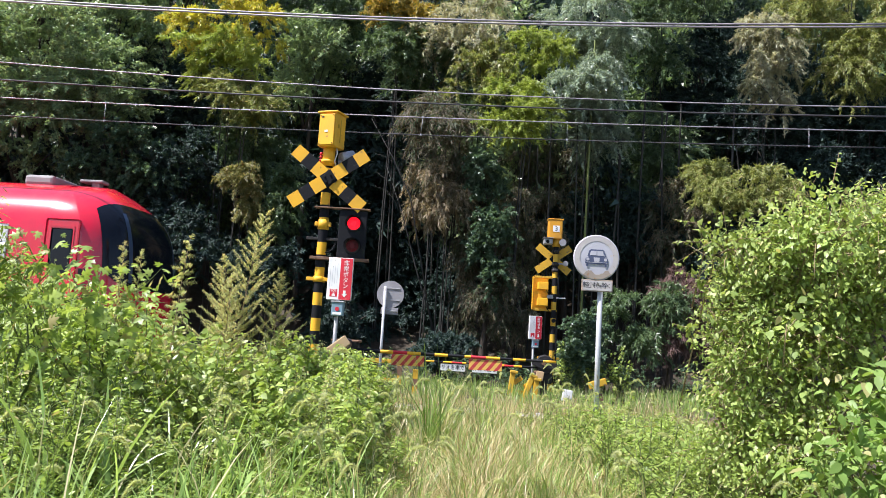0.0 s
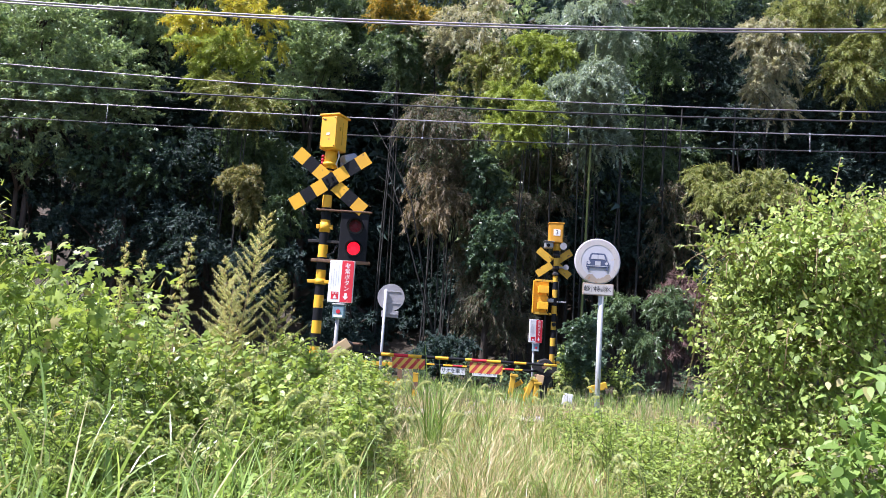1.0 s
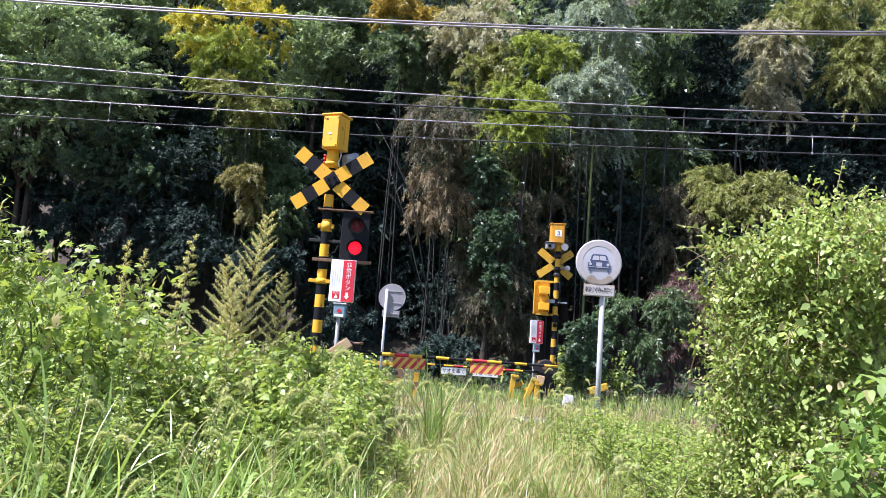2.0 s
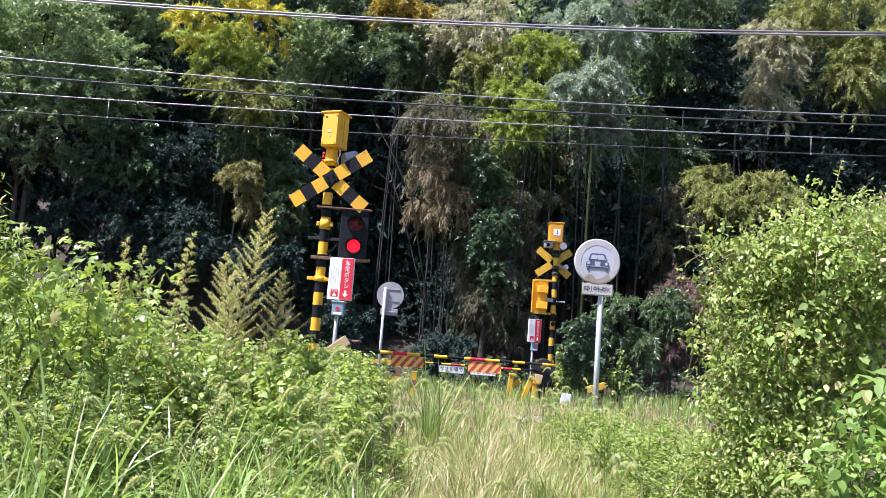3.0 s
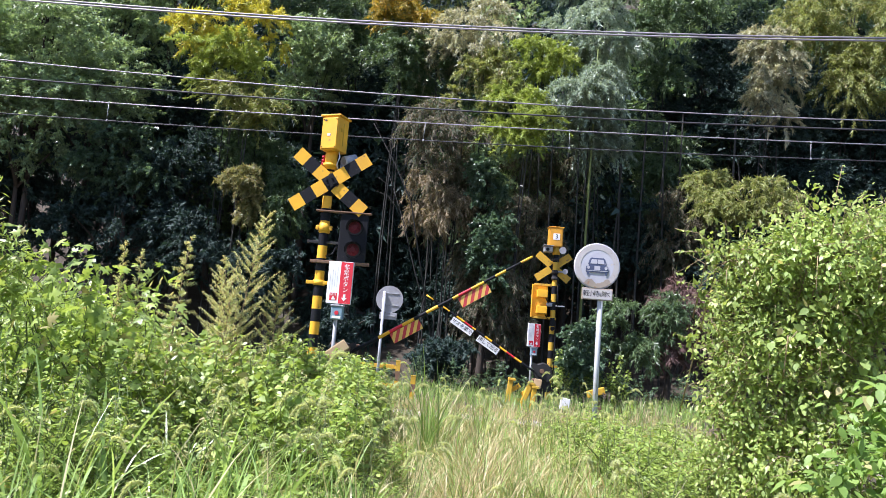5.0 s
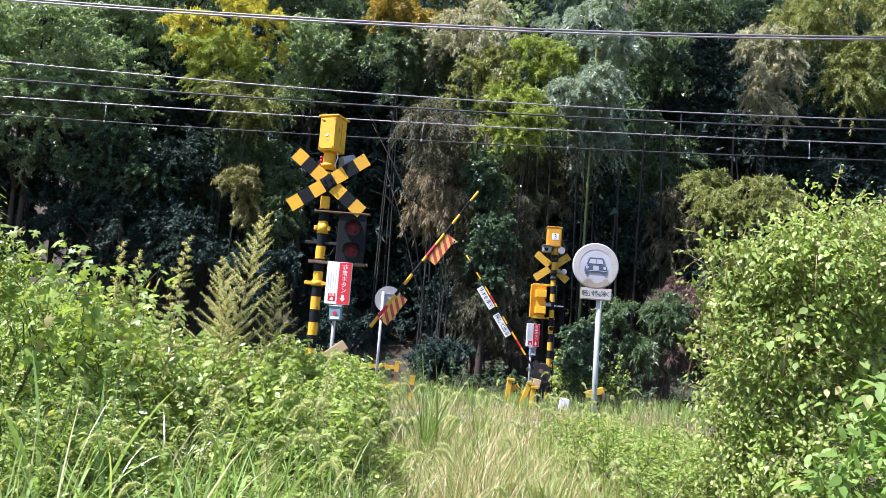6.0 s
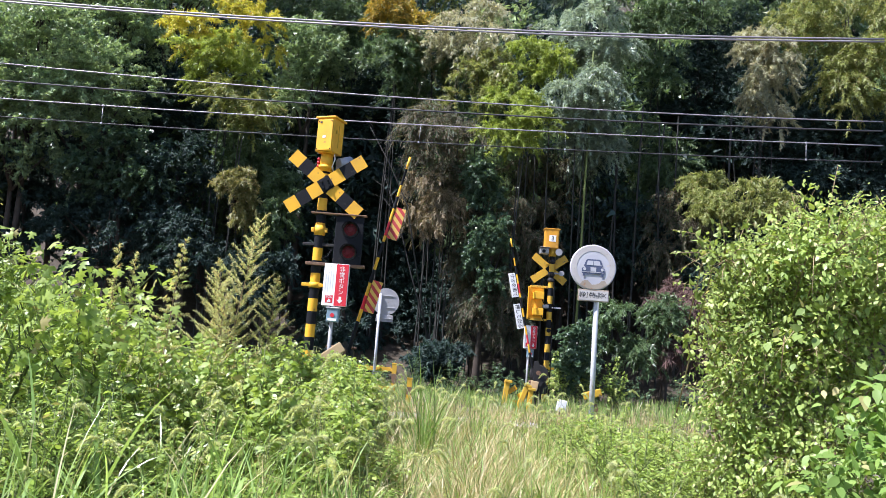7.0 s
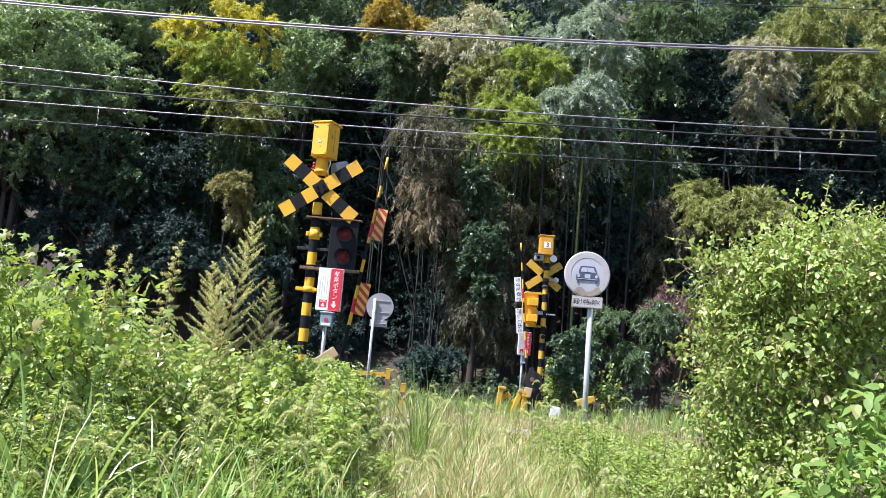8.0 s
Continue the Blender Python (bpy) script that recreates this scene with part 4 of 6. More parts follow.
def train_car():
    t = thing("train_car", TRACK, "red railway car with dark wrap-around windscreen, leaving along the track", "train")
    HW, TOP = 1.375, 3.50

    def half(z):
        """Half width of the body at height z."""
        k = min(max((z - 2.45) / (TOP - 2.45), 0.0), 1.0)
        return HW * (1 - k ** 2.6) ** (1 / 2.0)

    def front(yn, z):
        lean = 0.85 * max(0.0, (z - 1.7) / (TOP - 1.7)) ** 4.2 + 0.10 * max(0.0, (z - 1.7) / 1.8) + 0.10 * max(0.0, 1.2 - z)
        return -lean - 0.42 * abs(yn) ** 6 - 0.16 * yn * yn

    def surf(yn, z, off=0.0):
        return Vector((front(yn, z) + off, yn * (half(z) + off * abs(yn)), z))
    zs = [0.55 + (TOP - 0.55) * (1 - (1 - k / 26) ** 1.5) for k in range(27)]
    yn = [math.sin((k / 24 - 0.5) * math.pi) for k in range(25)]
    bm = fresh()
    grid = [[bm.verts.new(surf(y, z)) for y in yn] for z in zs]
    for a, b in zip(grid, grid[1:]):
        for k in range(24):
            bm.faces.new((a[k], a[k + 1], b[k + 1], b[k])).smooth = True
    for s, col in ((-1, 0), (1, 24)):
        prev = [grid[i][col] for i in range(27)]
        for x in (-1.3, -1.9, -2.6, -4, -7, -11, -15, -19):
            cur = [bm.verts.new((x, s * half(z), z)) for z in zs]
            for i in range(26):
                q = (prev[i], prev[i + 1], cur[i + 1], cur[i])
                bm.faces.new(q if s < 0 else q[::-1]).smooth = True
            prev = cur
        if s < 0:
            back = prev
        else:
            for i in range(26):
                bm.faces.new((back[i], back[i + 1], prev[i + 1], prev[i]))
    bmesh.ops.remove_doubles(bm, verts=bm.verts[:], dist=0.004)
    bmesh.ops.recalc_face_normals(bm, faces=bm.faces[:])
    part("body", bm, TRAIN_RED, t, "glossy red car body")
    # windscreen, proud of the nose, round the corners
    bm = fresh()
    rows = []
    for i in range(15):
        f = i / 14
        row = []
        for k in range(31):
            u = (k / 30 - 0.5) * 2
            e = abs(u) ** 5
            lo, hi = 1.72 + 0.30 * e, 3.14 - 0.16 * e
            y = math.sin(u * 0.345 * math.pi)
            row.append(bm.verts.new(surf(y, lo + (hi - lo) * f, 0.008)))
        rows.append(row)
    for a, b in zip(rows, rows[1:]):
        for k in range(30):
            bm.faces.new((a[k], a[k + 1], b[k + 1], b[k])).smooth = True
    part("windscreen", bm, GLASS_DARK, t, "dark wrap-around windscreen")
    for y in (-0.58, 0.58):
        bm = fresh()
        for i in range(10):
            z0, z1 = 1.82 + 0.115 * i, 1.82 + 0.115 * (i + 1)
            q = [surf(y - 0.03, z0, 0.013), surf(y + 0.03, z0, 0.013), surf(y + 0.03, z1, 0.013), surf(y - 0.03, z1, 0.013)]
            bm.faces.new([bm.verts.new(p) for p in q])
        part("screen_pillar", bm, PILLAR, t)
    bm = fresh()
    box(bm, (-0.55, 0.1, 2.72), (0.03, 0.55, 0.14), 0.004)
    part("destination_display", bm, GREY_INK, t)
    for s in (-1, 1):
        bm = fresh()
        box(bm, (-0.95, s * 1.378, 1.72), (0.56, 0.02, 2.05), 0.03)
        door = part("crew_door", bm, TRAIN_RED, t)
        bm = fresh()
        box(bm, (-0.95, s * 1.388, 2.23), (0.34, 0.016, 0.72), 0.02)
        part("door_window", bm, GLASS_DARK, door)
        bm = fresh()
        for dz in (2.62, 1.85):
            box(bm, (-0.95, s * 1.392, dz), (0.40, 0.012, 0.03), 0.0)
        for dx in (-1.14, -0.76):
            box(bm, (dx, s * 1.392, 2.235), (0.02, 0.012, 0.80), 0.0)
        part("window_frame", bm, TRAIN_RED, door)
        for k in range(2):
            bm = fresh()
            box(bm, (-0.60 + 0.08 * k, s * 1.372, 1.90), (0.06, 0.016, 0.16), 0.004)
            part("vent", bm, BLACK, t)
        bm = fresh()
        box(bm, (-2.2, s * 1.378, 2.35), (0.7, 0.014, 0.55), 0.02)
        part("side_panel", bm, TRAIN_SIDE, t, "pale side panel")
        for x in (-5.0, -8.0, -11.0, -14.0):
            bm = fresh()
            box(bm, (x, s * 1.378, 2.25), (1.6, 0.014, 0.75), 0.03)
            part("window", bm, GLASS_DARK, t)
    bm = fresh()
    box(bm, (-2.08, 0, 3.53), (0.52, 0.9, 0.18), 0.05)
    part("roof_unit", bm, TRAIN_GREY, t, "grey roof air unit")
    bm = fresh()
    box(bm, (-1.30, -0.05, 3.60), (0.42, 0.24, 0.05), 0.015)
    box(bm, (-1.24, -0.05, 3.44), (0.14, 0.14, 0.32), 0.01)
    part("aerial", bm, TRAIN_GREY, t)
    bm = fresh()
    box(bm, (-9.6, 0, 0.62), (18.6, 2.3, 0.35), 0.04)
    part("underframe", bm, DARK_IRON, t)
    bm = fresh()
    box(bm, (-0.10, 0, 0.62), (0.5, 2.1, 0.5), 0.08)
    box(bm, (0.18, 0, 0.80), (0.4, 0.26, 0.22), 0.03)
    part("coupler_skirt", bm, TRAIN_GREY, t)
    for x in (-2.3, -4.4, -14.6, -16.7):
        bm = fresh()
        for y in (-0.533, 0.533):
            tube(bm, (x, y - 0.06, 0.54), (x, y + 0.06, 0.54), 0.43, seg=28)
        tube(bm, (x, -0.6, 0.54), (x, 0.6, 0.54), 0.07, seg=12)
        part("wheelset", bm, TYRE, t)
    return t


train = train_car()


# ---- the wooded bank ----
WOOD = np.random.default_rng(11)
STYLE = {
    "broad": ("broad-leaved tree with glossy dark green leaves", dict(leaf=0.155, thin=0.38, droop=0.4, per=34)),
    "deep": ("tree of the wooded bank with shade put into its dark green leaves", dict(leaf=0.19, thin=0.34, droop=0.5, per=18)),
    "yellow": ("bamboo with sunlit yellow-green drooping leaves", dict(leaf=0.20, thin=0.17, droop=0.8, per=34)),
    "golden": ("bamboo with golden yellow leaves", dict(leaf=0.20, thin=0.17, droop=0.8, per=34)),
    "lime": ("bamboo with bright lime green feathery leaves", dict(leaf=0.18, thin=0.17, droop=0.7, per=36)),
    "olive": ("bamboo with olive green drooping leaves", dict(leaf=0.20, thin=0.17, droop=0.95, per=30)),
    "dun": ("bamboo with grey-olive half dry drooping leaves", dict(leaf=0.22, thin=0.15, droop=1.0, per=30)),
    "silver": ("bamboo with pale grey-green drooping leaves", dict(leaf=0.19, thin=0.18, droop=1.0, per=40)),
    "green": ("bamboo with mid green drooping leaves", dict(leaf=0.20, thin=0.18, droop=0.85, per=28)),
    "dry": ("tangle of dry brown bamboo twigs and leaves", dict(leaf=0.24, thin=0.11, droop=1.3, per=26)),
    "straw": ("dead straw-coloured bamboo spray hanging down", dict(leaf=0.26, thin=0.11, droop=1.3, per=34)),
    "vines": ("reddish brown leafless vine tangle", dict(leaf=0.34, thin=0.05, droop=1.0, per=26)),
    "pale": ("bamboo spray with pale olive leaves", dict(leaf=0.19, thin=0.18, droop=0.9, per=32)),
    "ivy": ("ivy-covered stems with small green leaves", dict(leaf=0.13, thin=0.62, droop=0.6, per=26)),
}
LEAF["dun"] = leafy("grey_olive_leaf", (0.22, 0.23, 0.14), (0.60, 0.60, 0.41), (0.46, 0.40, 0.26), 0.15, gloss=0.45)
LEAF["vines"] = leafy("reddish_vine_stem", (0.12, 0.07, 0.06), (0.22, 0.13, 0.11), gloss=0.7, through_light=0.1)
BAMBOO = {"yellow", "golden", "lime", "olive", "dun", "silver", "green", "dry", "straw", "pale"}


def culm_mesh(bm, pts, r0, r1, joints=True):
    n = 14
    P = [Vector(p) for p in pts]

    def at(t):
        a, b, c = P
        return a * (1 - t) ** 2 + b * 2 * t * (1 - t) + c * t * t
    line, rad = [], []
    for k in range(n + 1):
        t = k / n
        r = r0 + (r1 - r0) * t
        line.append(at(t))
        rad.append(r * 1.18 if joints and 0 < k < n else r)
        if joints and k < n:
            line += [at(t + 0.008), at((k + 0.98) / n)]
            rad += [r, r * 0.98]
    path_tube(bm, line, rad, 7)


def wood_tree(x, y, z, rx, rz, kind):
    """A bank tree or bamboo clump: stems from the ground, crown at (x, y, z)."""
    label, st = STYLE[kind]
    bamboo = kind in BAMBOO
    foot = float(hill(x, y + 0.6)) - 0.3
    t = thing("bamboo_clump" if bamboo else "bank_tree", pose(x, y + 0.6, foot), label, "bamboo" if bamboo else "tree", "trees of the wooded bank")
    h = max(z - foot, 0.6)
    if z - foot > 0.8:
        for k in range(2 if bamboo else 1):
            bm = fresh()
            dx, dy = WOOD.uniform(-0.5, 0.5, 2) * (1 if bamboo else 0.3)
            culm_mesh(bm, [(dx, dy, 0), (dx * 0.7, dy * 0.5, h * 0.6), (dx * 0.2 + WOOD.uniform(-.3, .3), -0.5, h + rz * 0.5)], 0.026 if bamboo else 0.13, 0.012 if bamboo else 0.03, bamboo)
            part("culm" if bamboo else "trunk", bm, CULM_SHADE_GREY if bamboo else BARK, t)
    if not bamboo:
        for k in range(5):
            bm = fresh()
            a = WOOD.uniform(0, math.tau)
            e = (math.cos(a) * rx * 0.7, math.sin(a) * rx * 0.5 - 0.5, h + WOOD.uniform(-0.4, 0.6) * rz)
            path_tube(bm, [(0, -0.3, h * 0.75), (e[0] * 0.5, e[1] * 0.6, (h * 0.75 + e[2]) / 2 + 0.1), e], [0.05, 0.03, 0.008], 6)
            part("limb", bm, BARK, t)
    area = rx * rz
    ry = 0.55 * (rx + rz) * 0.8
    sprays = int(np.clip(105 * area + 130, 160, 620))
    me = crown_mesh("crown", (rx, ry, rz), LEAF[kind], WOOD, lobes=int(np.clip(7 + 4 * area, 8, 22)), sprays=sprays,
                    spray_len=0.22 * min(rx, rz) + 0.22, **st)
    c = new("crown", me)
    c.parent = t
    c.location = (0, -0.6, z - foot)


wood_tree(-12.47, 21.2, 8.63, 1.97, 1.77, "broad")
wood_tree(-11.35, 22.2, 7.90, 1.98, 1.48, "broad")
wood_tree(-12.70, 21.2, 6.46, 1.74, 1.16, "broad")
wood_tree(-11.68, 24.2, 10.83, 2.19, 1.75, "broad")
wood_tree(-14.46, 25.2, 11.92, 2.61, 1.66, "broad")
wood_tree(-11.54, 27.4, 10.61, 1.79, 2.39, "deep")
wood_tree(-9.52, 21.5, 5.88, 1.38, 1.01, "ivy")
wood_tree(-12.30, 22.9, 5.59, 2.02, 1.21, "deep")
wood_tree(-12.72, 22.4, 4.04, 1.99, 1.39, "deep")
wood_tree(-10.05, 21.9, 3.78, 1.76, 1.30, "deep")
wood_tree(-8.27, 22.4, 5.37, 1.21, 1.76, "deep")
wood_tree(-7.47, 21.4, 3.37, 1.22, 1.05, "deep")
wood_tree(-6.96, 22.2, 10.56, 1.54, 0.86, "yellow")
wood_tree(-7.03, 21.7, 9.08, 1.39, 0.96, "lime")
wood_tree(-6.10, 21.2, 7.90, 1.27, 0.97, "olive")
wood_tree(-6.12, 23.0, 6.7, 1.2, 1.5, "green")
wood_tree(-5.83, 21.0, 5.1, 0.5, 0.75, "pale")
wood_tree(-4.86, 21.9, 4.45, 0.83, 1.82, "green")
wood_tree(-4.82, 20.9, 2.67, 0.99, 0.82, "deep")
wood_tree(-4.96, 24.2, 10.06, 1.31, 1.91, "broad")
wood_tree(-5.01, 25.2, 12.21, 1.50, 1.18, "green")
wood_tree(-4.11, 28.4, 11.45, 1.52, 2.10, "deep")
wood_tree(-3.84, 26.2, 12.62, 1.54, 1.43, "green")
wood_tree(-4.89, 26.4, 8.30, 1.28, 1.28, "deep")
wood_tree(-1.83, 23.2, 11.97, 1.08, 0.75, "golden")
wood_tree(-2.01, 22.7, 10.43, 0.85, 1.03, "green")
wood_tree(0.41, 23.2, 11.27, 1.65, 1.26, "dun")
wood_tree(1.01, 22.2, 9.41, 1.18, 1.00, "olive")
wood_tree(2.59, 21.7, 9.96, 0.94, 0.63, "lime")
wood_tree(4.22, 22.7, 11.30, 1.54, 1.45, "silver")
wood_tree(3.83, 21.2, 8.96, 1.26, 1.14, "silver")
wood_tree(4.60, 22.2, 7.82, 0.90, 0.99, "silver")
wood_tree(2.05, 20.5, 7.72, 1.12, 0.86, "lime")
wood_tree(-0.62, 23.2, 9.96, 1.23, 1.23, "green")
wood_tree(-1.49, 25.4, 9.27, 1.53, 1.53, "deep")
wood_tree(0.06, 21.2, 7.26, 1.27, 1.10, "dry")
wood_tree(-3.25, 26.4, 8.62, 1.27, 1.48, "deep")
wood_tree(-0.45, 21.0, 5.35, 0.95, 0.8, "straw")
wood_tree(0.40, 22.1, 6.20, 0.95, 1.04, "dry")
wood_tree(1.10, 21.7, 3.93, 0.67, 1.43, "dry")
wood_tree(1.19, 21.4, 2.09, 0.74, 1.15, "dry")
wood_tree(1.12, 21.0, 5.84, 0.49, 0.99, "ivy")
wood_tree(1.40, 20.6, 3.66, 0.54, 1.11, "ivy")
wood_tree(2.05, 21.0, 2.13, 0.55, 1.38, "dry")
wood_tree(2.49, 22.4, 4.80, 0.96, 1.49, "dry")
wood_tree(3.17, 23.4, 6.47, 1.20, 1.20, "dry")
wood_tree(3.90, 23.4, 4.31, 0.92, 1.56, "deep")
wood_tree(6.82, 24.2, 11.91, 1.36, 1.57, "green")
wood_tree(8.28, 25.9, 10.89, 1.66, 1.44, "deep")
wood_tree(7.22, 23.9, 8.08, 1.69, 1.09, "green")
wood_tree(9.79, 26.4, 12.03, 1.50, 1.96, "deep")
wood_tree(9.67, 24.9, 9.10, 1.32, 1.49, "deep")
wood_tree(9.85, 22.2, 11.35, 0.73, 1.01, "dun")
wood_tree(9.91, 21.9, 9.68, 0.8, 1.07, "dun")
wood_tree(12.50, 22.6, 12.24, 2.19, 1.42, "olive")
wood_tree(12.93, 22.2, 10.44, 1.36, 1.25, "olive")
wood_tree(13.59, 26.4, 10.75, 2.03, 1.55, "deep")
wood_tree(15.15, 26.4, 9.67, 1.94, 1.57, "deep")
wood_tree(12.47, 25.4, 8.19, 1.45, 1.23, "deep")
wood_tree(8.50, 20.0, 5.70, 1.50, 0.62, "olive")
wood_tree(7.70, 21.5, 6.10, 0.89, 0.75, "olive")
wood_tree(7.10, 22.4, 4.65, 1.13, 1.55, "dry")
wood_tree(6.71, 20.5, 2.00, 0.79, 1.24, "vines")
wood_tree(6.15, 23.4, 4.81, 1.16, 1.59, "deep")
wood_tree(5.88, 24.4, 6.76, 1.22, 1.22, "green")
wood_tree(5.55, 20.0, 2.05, 0.99, 0.95, "green")
wood_tree(3.55, 18.6, 1.36, 0.70, 0.70, "ivy")
wood_tree(0.11, 20.5, 0.83, 1.34, 0.53, "deep")
wood_tree(8.94, 22.4, 3.80, 1.49, 1.67, "deep")
wood_tree(-2.51, 21.0, 1.69, 0.81, 0.97, "deep")
wood_tree(14.43, 23.4, 6.99, 1.72, 1.72, "deep")
wood_tree(-14.36, 21.2, 7.64, 1.62, 2.22, "broad")
wood_tree(-14.91, 22.4, 4.78, 1.87, 1.87, "deep")
wood_tree(14.80, 22.2, 11.3, 1.73, 1.5, "olive")
wood_tree(-9.14, 24.9, 8.12, 1.26, 1.47, "deep")
wood_tree(-14.69, 24.2, 13.29, 2.83, 1.65, "broad")
wood_tree(-10.43, 25.2, 13.88, 2.76, 1.61, "broad")
wood_tree(-5.98, 25.2, 14.17, 2.66, 1.33, "green")
wood_tree(-1.11, 25.2, 14.48, 2.62, 1.31, "olive")
wood_tree(3.76, 25.2, 15.01, 2.66, 1.33, "silver")
wood_tree(8.88, 25.2, 14.91, 2.99, 1.61, "green")
wood_tree(13.99, 25.2, 15.24, 3.19, 1.72, "green")
# Added trees, leaves coloured near black, where the wood shows only shade.
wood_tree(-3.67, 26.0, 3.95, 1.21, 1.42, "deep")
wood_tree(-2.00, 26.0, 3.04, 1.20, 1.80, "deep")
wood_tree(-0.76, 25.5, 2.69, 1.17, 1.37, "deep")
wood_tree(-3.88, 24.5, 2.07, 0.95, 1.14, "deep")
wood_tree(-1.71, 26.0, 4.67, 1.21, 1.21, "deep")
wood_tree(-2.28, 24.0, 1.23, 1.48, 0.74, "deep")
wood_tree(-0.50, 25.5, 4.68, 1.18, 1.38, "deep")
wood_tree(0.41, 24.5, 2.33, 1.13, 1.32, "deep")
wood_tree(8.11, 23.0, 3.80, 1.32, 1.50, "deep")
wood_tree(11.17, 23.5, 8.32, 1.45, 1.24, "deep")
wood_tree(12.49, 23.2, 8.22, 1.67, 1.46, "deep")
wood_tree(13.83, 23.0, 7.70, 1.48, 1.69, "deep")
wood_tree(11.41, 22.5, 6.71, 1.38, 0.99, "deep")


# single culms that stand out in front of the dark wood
for x, y, top, r, lean, mt in ((3.86, 20.2, 7.6, 0.055, 0.10, CULM), (2.95, 20.6, 6.0, 0.04, -0.1, CULM_SHADE_GREY), (4.75, 21.0, 5.6, 0.045, 0.3, CULM_SHADE_GREY), (5.15, 21.4, 6.2, 0.05, -0.2, CULM_SHADE_GREY),
                               (5.55, 21.2, 6.4, 0.055, 0.15, CULM_SHADE_GREY), (6.0, 21.6, 6.0, 0.05, 0.5, CULM_SHADE_GREY), (6.35, 21.1, 5.8, 0.045, -0.2, CULM_SHADE_GREY), (4.4, 21.4, 5.2, 0.04, -0.15, CULM_SHADE_GREY),
                               (7.95, 20.5, 6.1, 0.06, 0.12, CULM_SHADE_GREY), (6.9, 22.0, 6.4, 0.05, 0.1, CULM_SHADE_GREY),                                (3.4, 22.0, 5.6, 0.045, 0.2, CULM_SHADE_GREY)):
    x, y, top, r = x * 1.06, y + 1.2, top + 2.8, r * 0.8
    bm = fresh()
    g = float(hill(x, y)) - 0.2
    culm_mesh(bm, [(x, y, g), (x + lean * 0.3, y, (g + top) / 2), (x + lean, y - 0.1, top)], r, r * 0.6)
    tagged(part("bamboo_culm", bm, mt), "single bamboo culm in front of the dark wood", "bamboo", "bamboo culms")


def dead_branch(x0, z0, x1, z1, y):
    """A bare slanting branch with side twigs, before the dark wood."""
    g = float(hill(x1, y)) - 0.2
    t = thing("dead_branch", pose(x1 + 1.2, y + 0.6, g), "bare pale dead branch leaning out of the wood", "branch")
    a, b = Vector((x0 - x1 - 1.2, -0.6, z0 - g)), Vector((-1.2, -0.6, z1 - g))
    bm = fresh()
    path_tube(bm, [(0, 0, 0), b, (a + b) / 2 + Vector((0.06, 0, 0)), a], [0.02, 0.018, 0.013, 0.005], 7)
    part("stem", bm, CULM_SHADE_GREY, t)
    for k in range(9):
        f = 0.2 + 0.08 * k
        o = b.lerp(a, f)
        bm = fresh()
        e = o + Vector((WOOD.uniform(-0.6, 0.5), WOOD.uniform(-0.2, 0.1), WOOD.uniform(0.2, 0.8)))
        path_tube(bm, [o, (o + e) / 2 + Vector((0.05, 0, 0.03)), e], [0.010, 0.007, 0.003], 5)
        part("twig", bm, CULM_SHADE_GREY, t)


dead_branch(-2.25, 7.3, -1.0, 5.1, 20.4)
dead_branch(-1.75, 6.0, -0.75, 3.2, 20.6)
dead_branch(9.6, 8.9, 8.3, 7.2, 20.8)


def far_wood():
    """Trees further up the bank, three kinds, many copies; the first has shade-coloured leaves."""
    kinds = []
    for k, (key, lb) in enumerate((("deep", "tree further up the bank with shade put into its leaf colour"), ("green", "tall bamboo further up the bank"), ("broad", "broad-leaved tree further up the bank"))):
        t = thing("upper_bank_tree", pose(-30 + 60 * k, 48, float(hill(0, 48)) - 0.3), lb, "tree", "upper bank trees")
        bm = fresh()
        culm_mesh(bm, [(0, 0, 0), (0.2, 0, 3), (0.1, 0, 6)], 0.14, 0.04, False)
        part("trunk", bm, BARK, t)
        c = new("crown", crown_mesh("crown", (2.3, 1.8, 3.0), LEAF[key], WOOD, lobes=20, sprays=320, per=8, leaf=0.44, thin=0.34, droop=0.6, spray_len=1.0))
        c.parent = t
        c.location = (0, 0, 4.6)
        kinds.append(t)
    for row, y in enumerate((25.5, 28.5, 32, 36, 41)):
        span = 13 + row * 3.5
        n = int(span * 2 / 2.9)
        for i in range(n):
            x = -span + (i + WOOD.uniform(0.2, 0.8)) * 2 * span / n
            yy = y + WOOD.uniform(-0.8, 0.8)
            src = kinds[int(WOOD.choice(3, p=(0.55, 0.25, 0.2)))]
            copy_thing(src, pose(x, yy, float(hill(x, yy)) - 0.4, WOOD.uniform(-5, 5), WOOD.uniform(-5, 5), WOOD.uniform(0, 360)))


far_wood()


def shade_caster(x, y, z):
    """A tall unseen tree added on the bank, leaning out to shade the wood."""
    foot = float(hill(x, 27.5)) - 0.3
    t = thing("unseen_shade_tree", pose(x, 27.5, foot), "tall unseen tree added to shade the edge of the wood", "tree", "overhanging trees")
    bm = fresh()
    path_tube(bm, [(0, 0, 0), (0, -0.6, (z - foot) * 0.5), (0, (y - 27.5) * 0.45, (z - foot) * 0.82), (0, y - 27.5, z - foot)], [0.16, 0.13, 0.10, 0.04], 8)
    part("trunk", bm, BARK, t)
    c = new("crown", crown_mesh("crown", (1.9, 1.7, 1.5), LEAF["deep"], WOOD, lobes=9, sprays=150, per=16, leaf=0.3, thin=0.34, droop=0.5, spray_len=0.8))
    c.parent = t
    c.location = (0, y - 27.5, z - foot)


for q in ((5.2, 20.4, 15.6),):
    shade_caster(*q)

# ---- verge: grass, weeds and bushes ----
VERGE = np.random.default_rng(5)


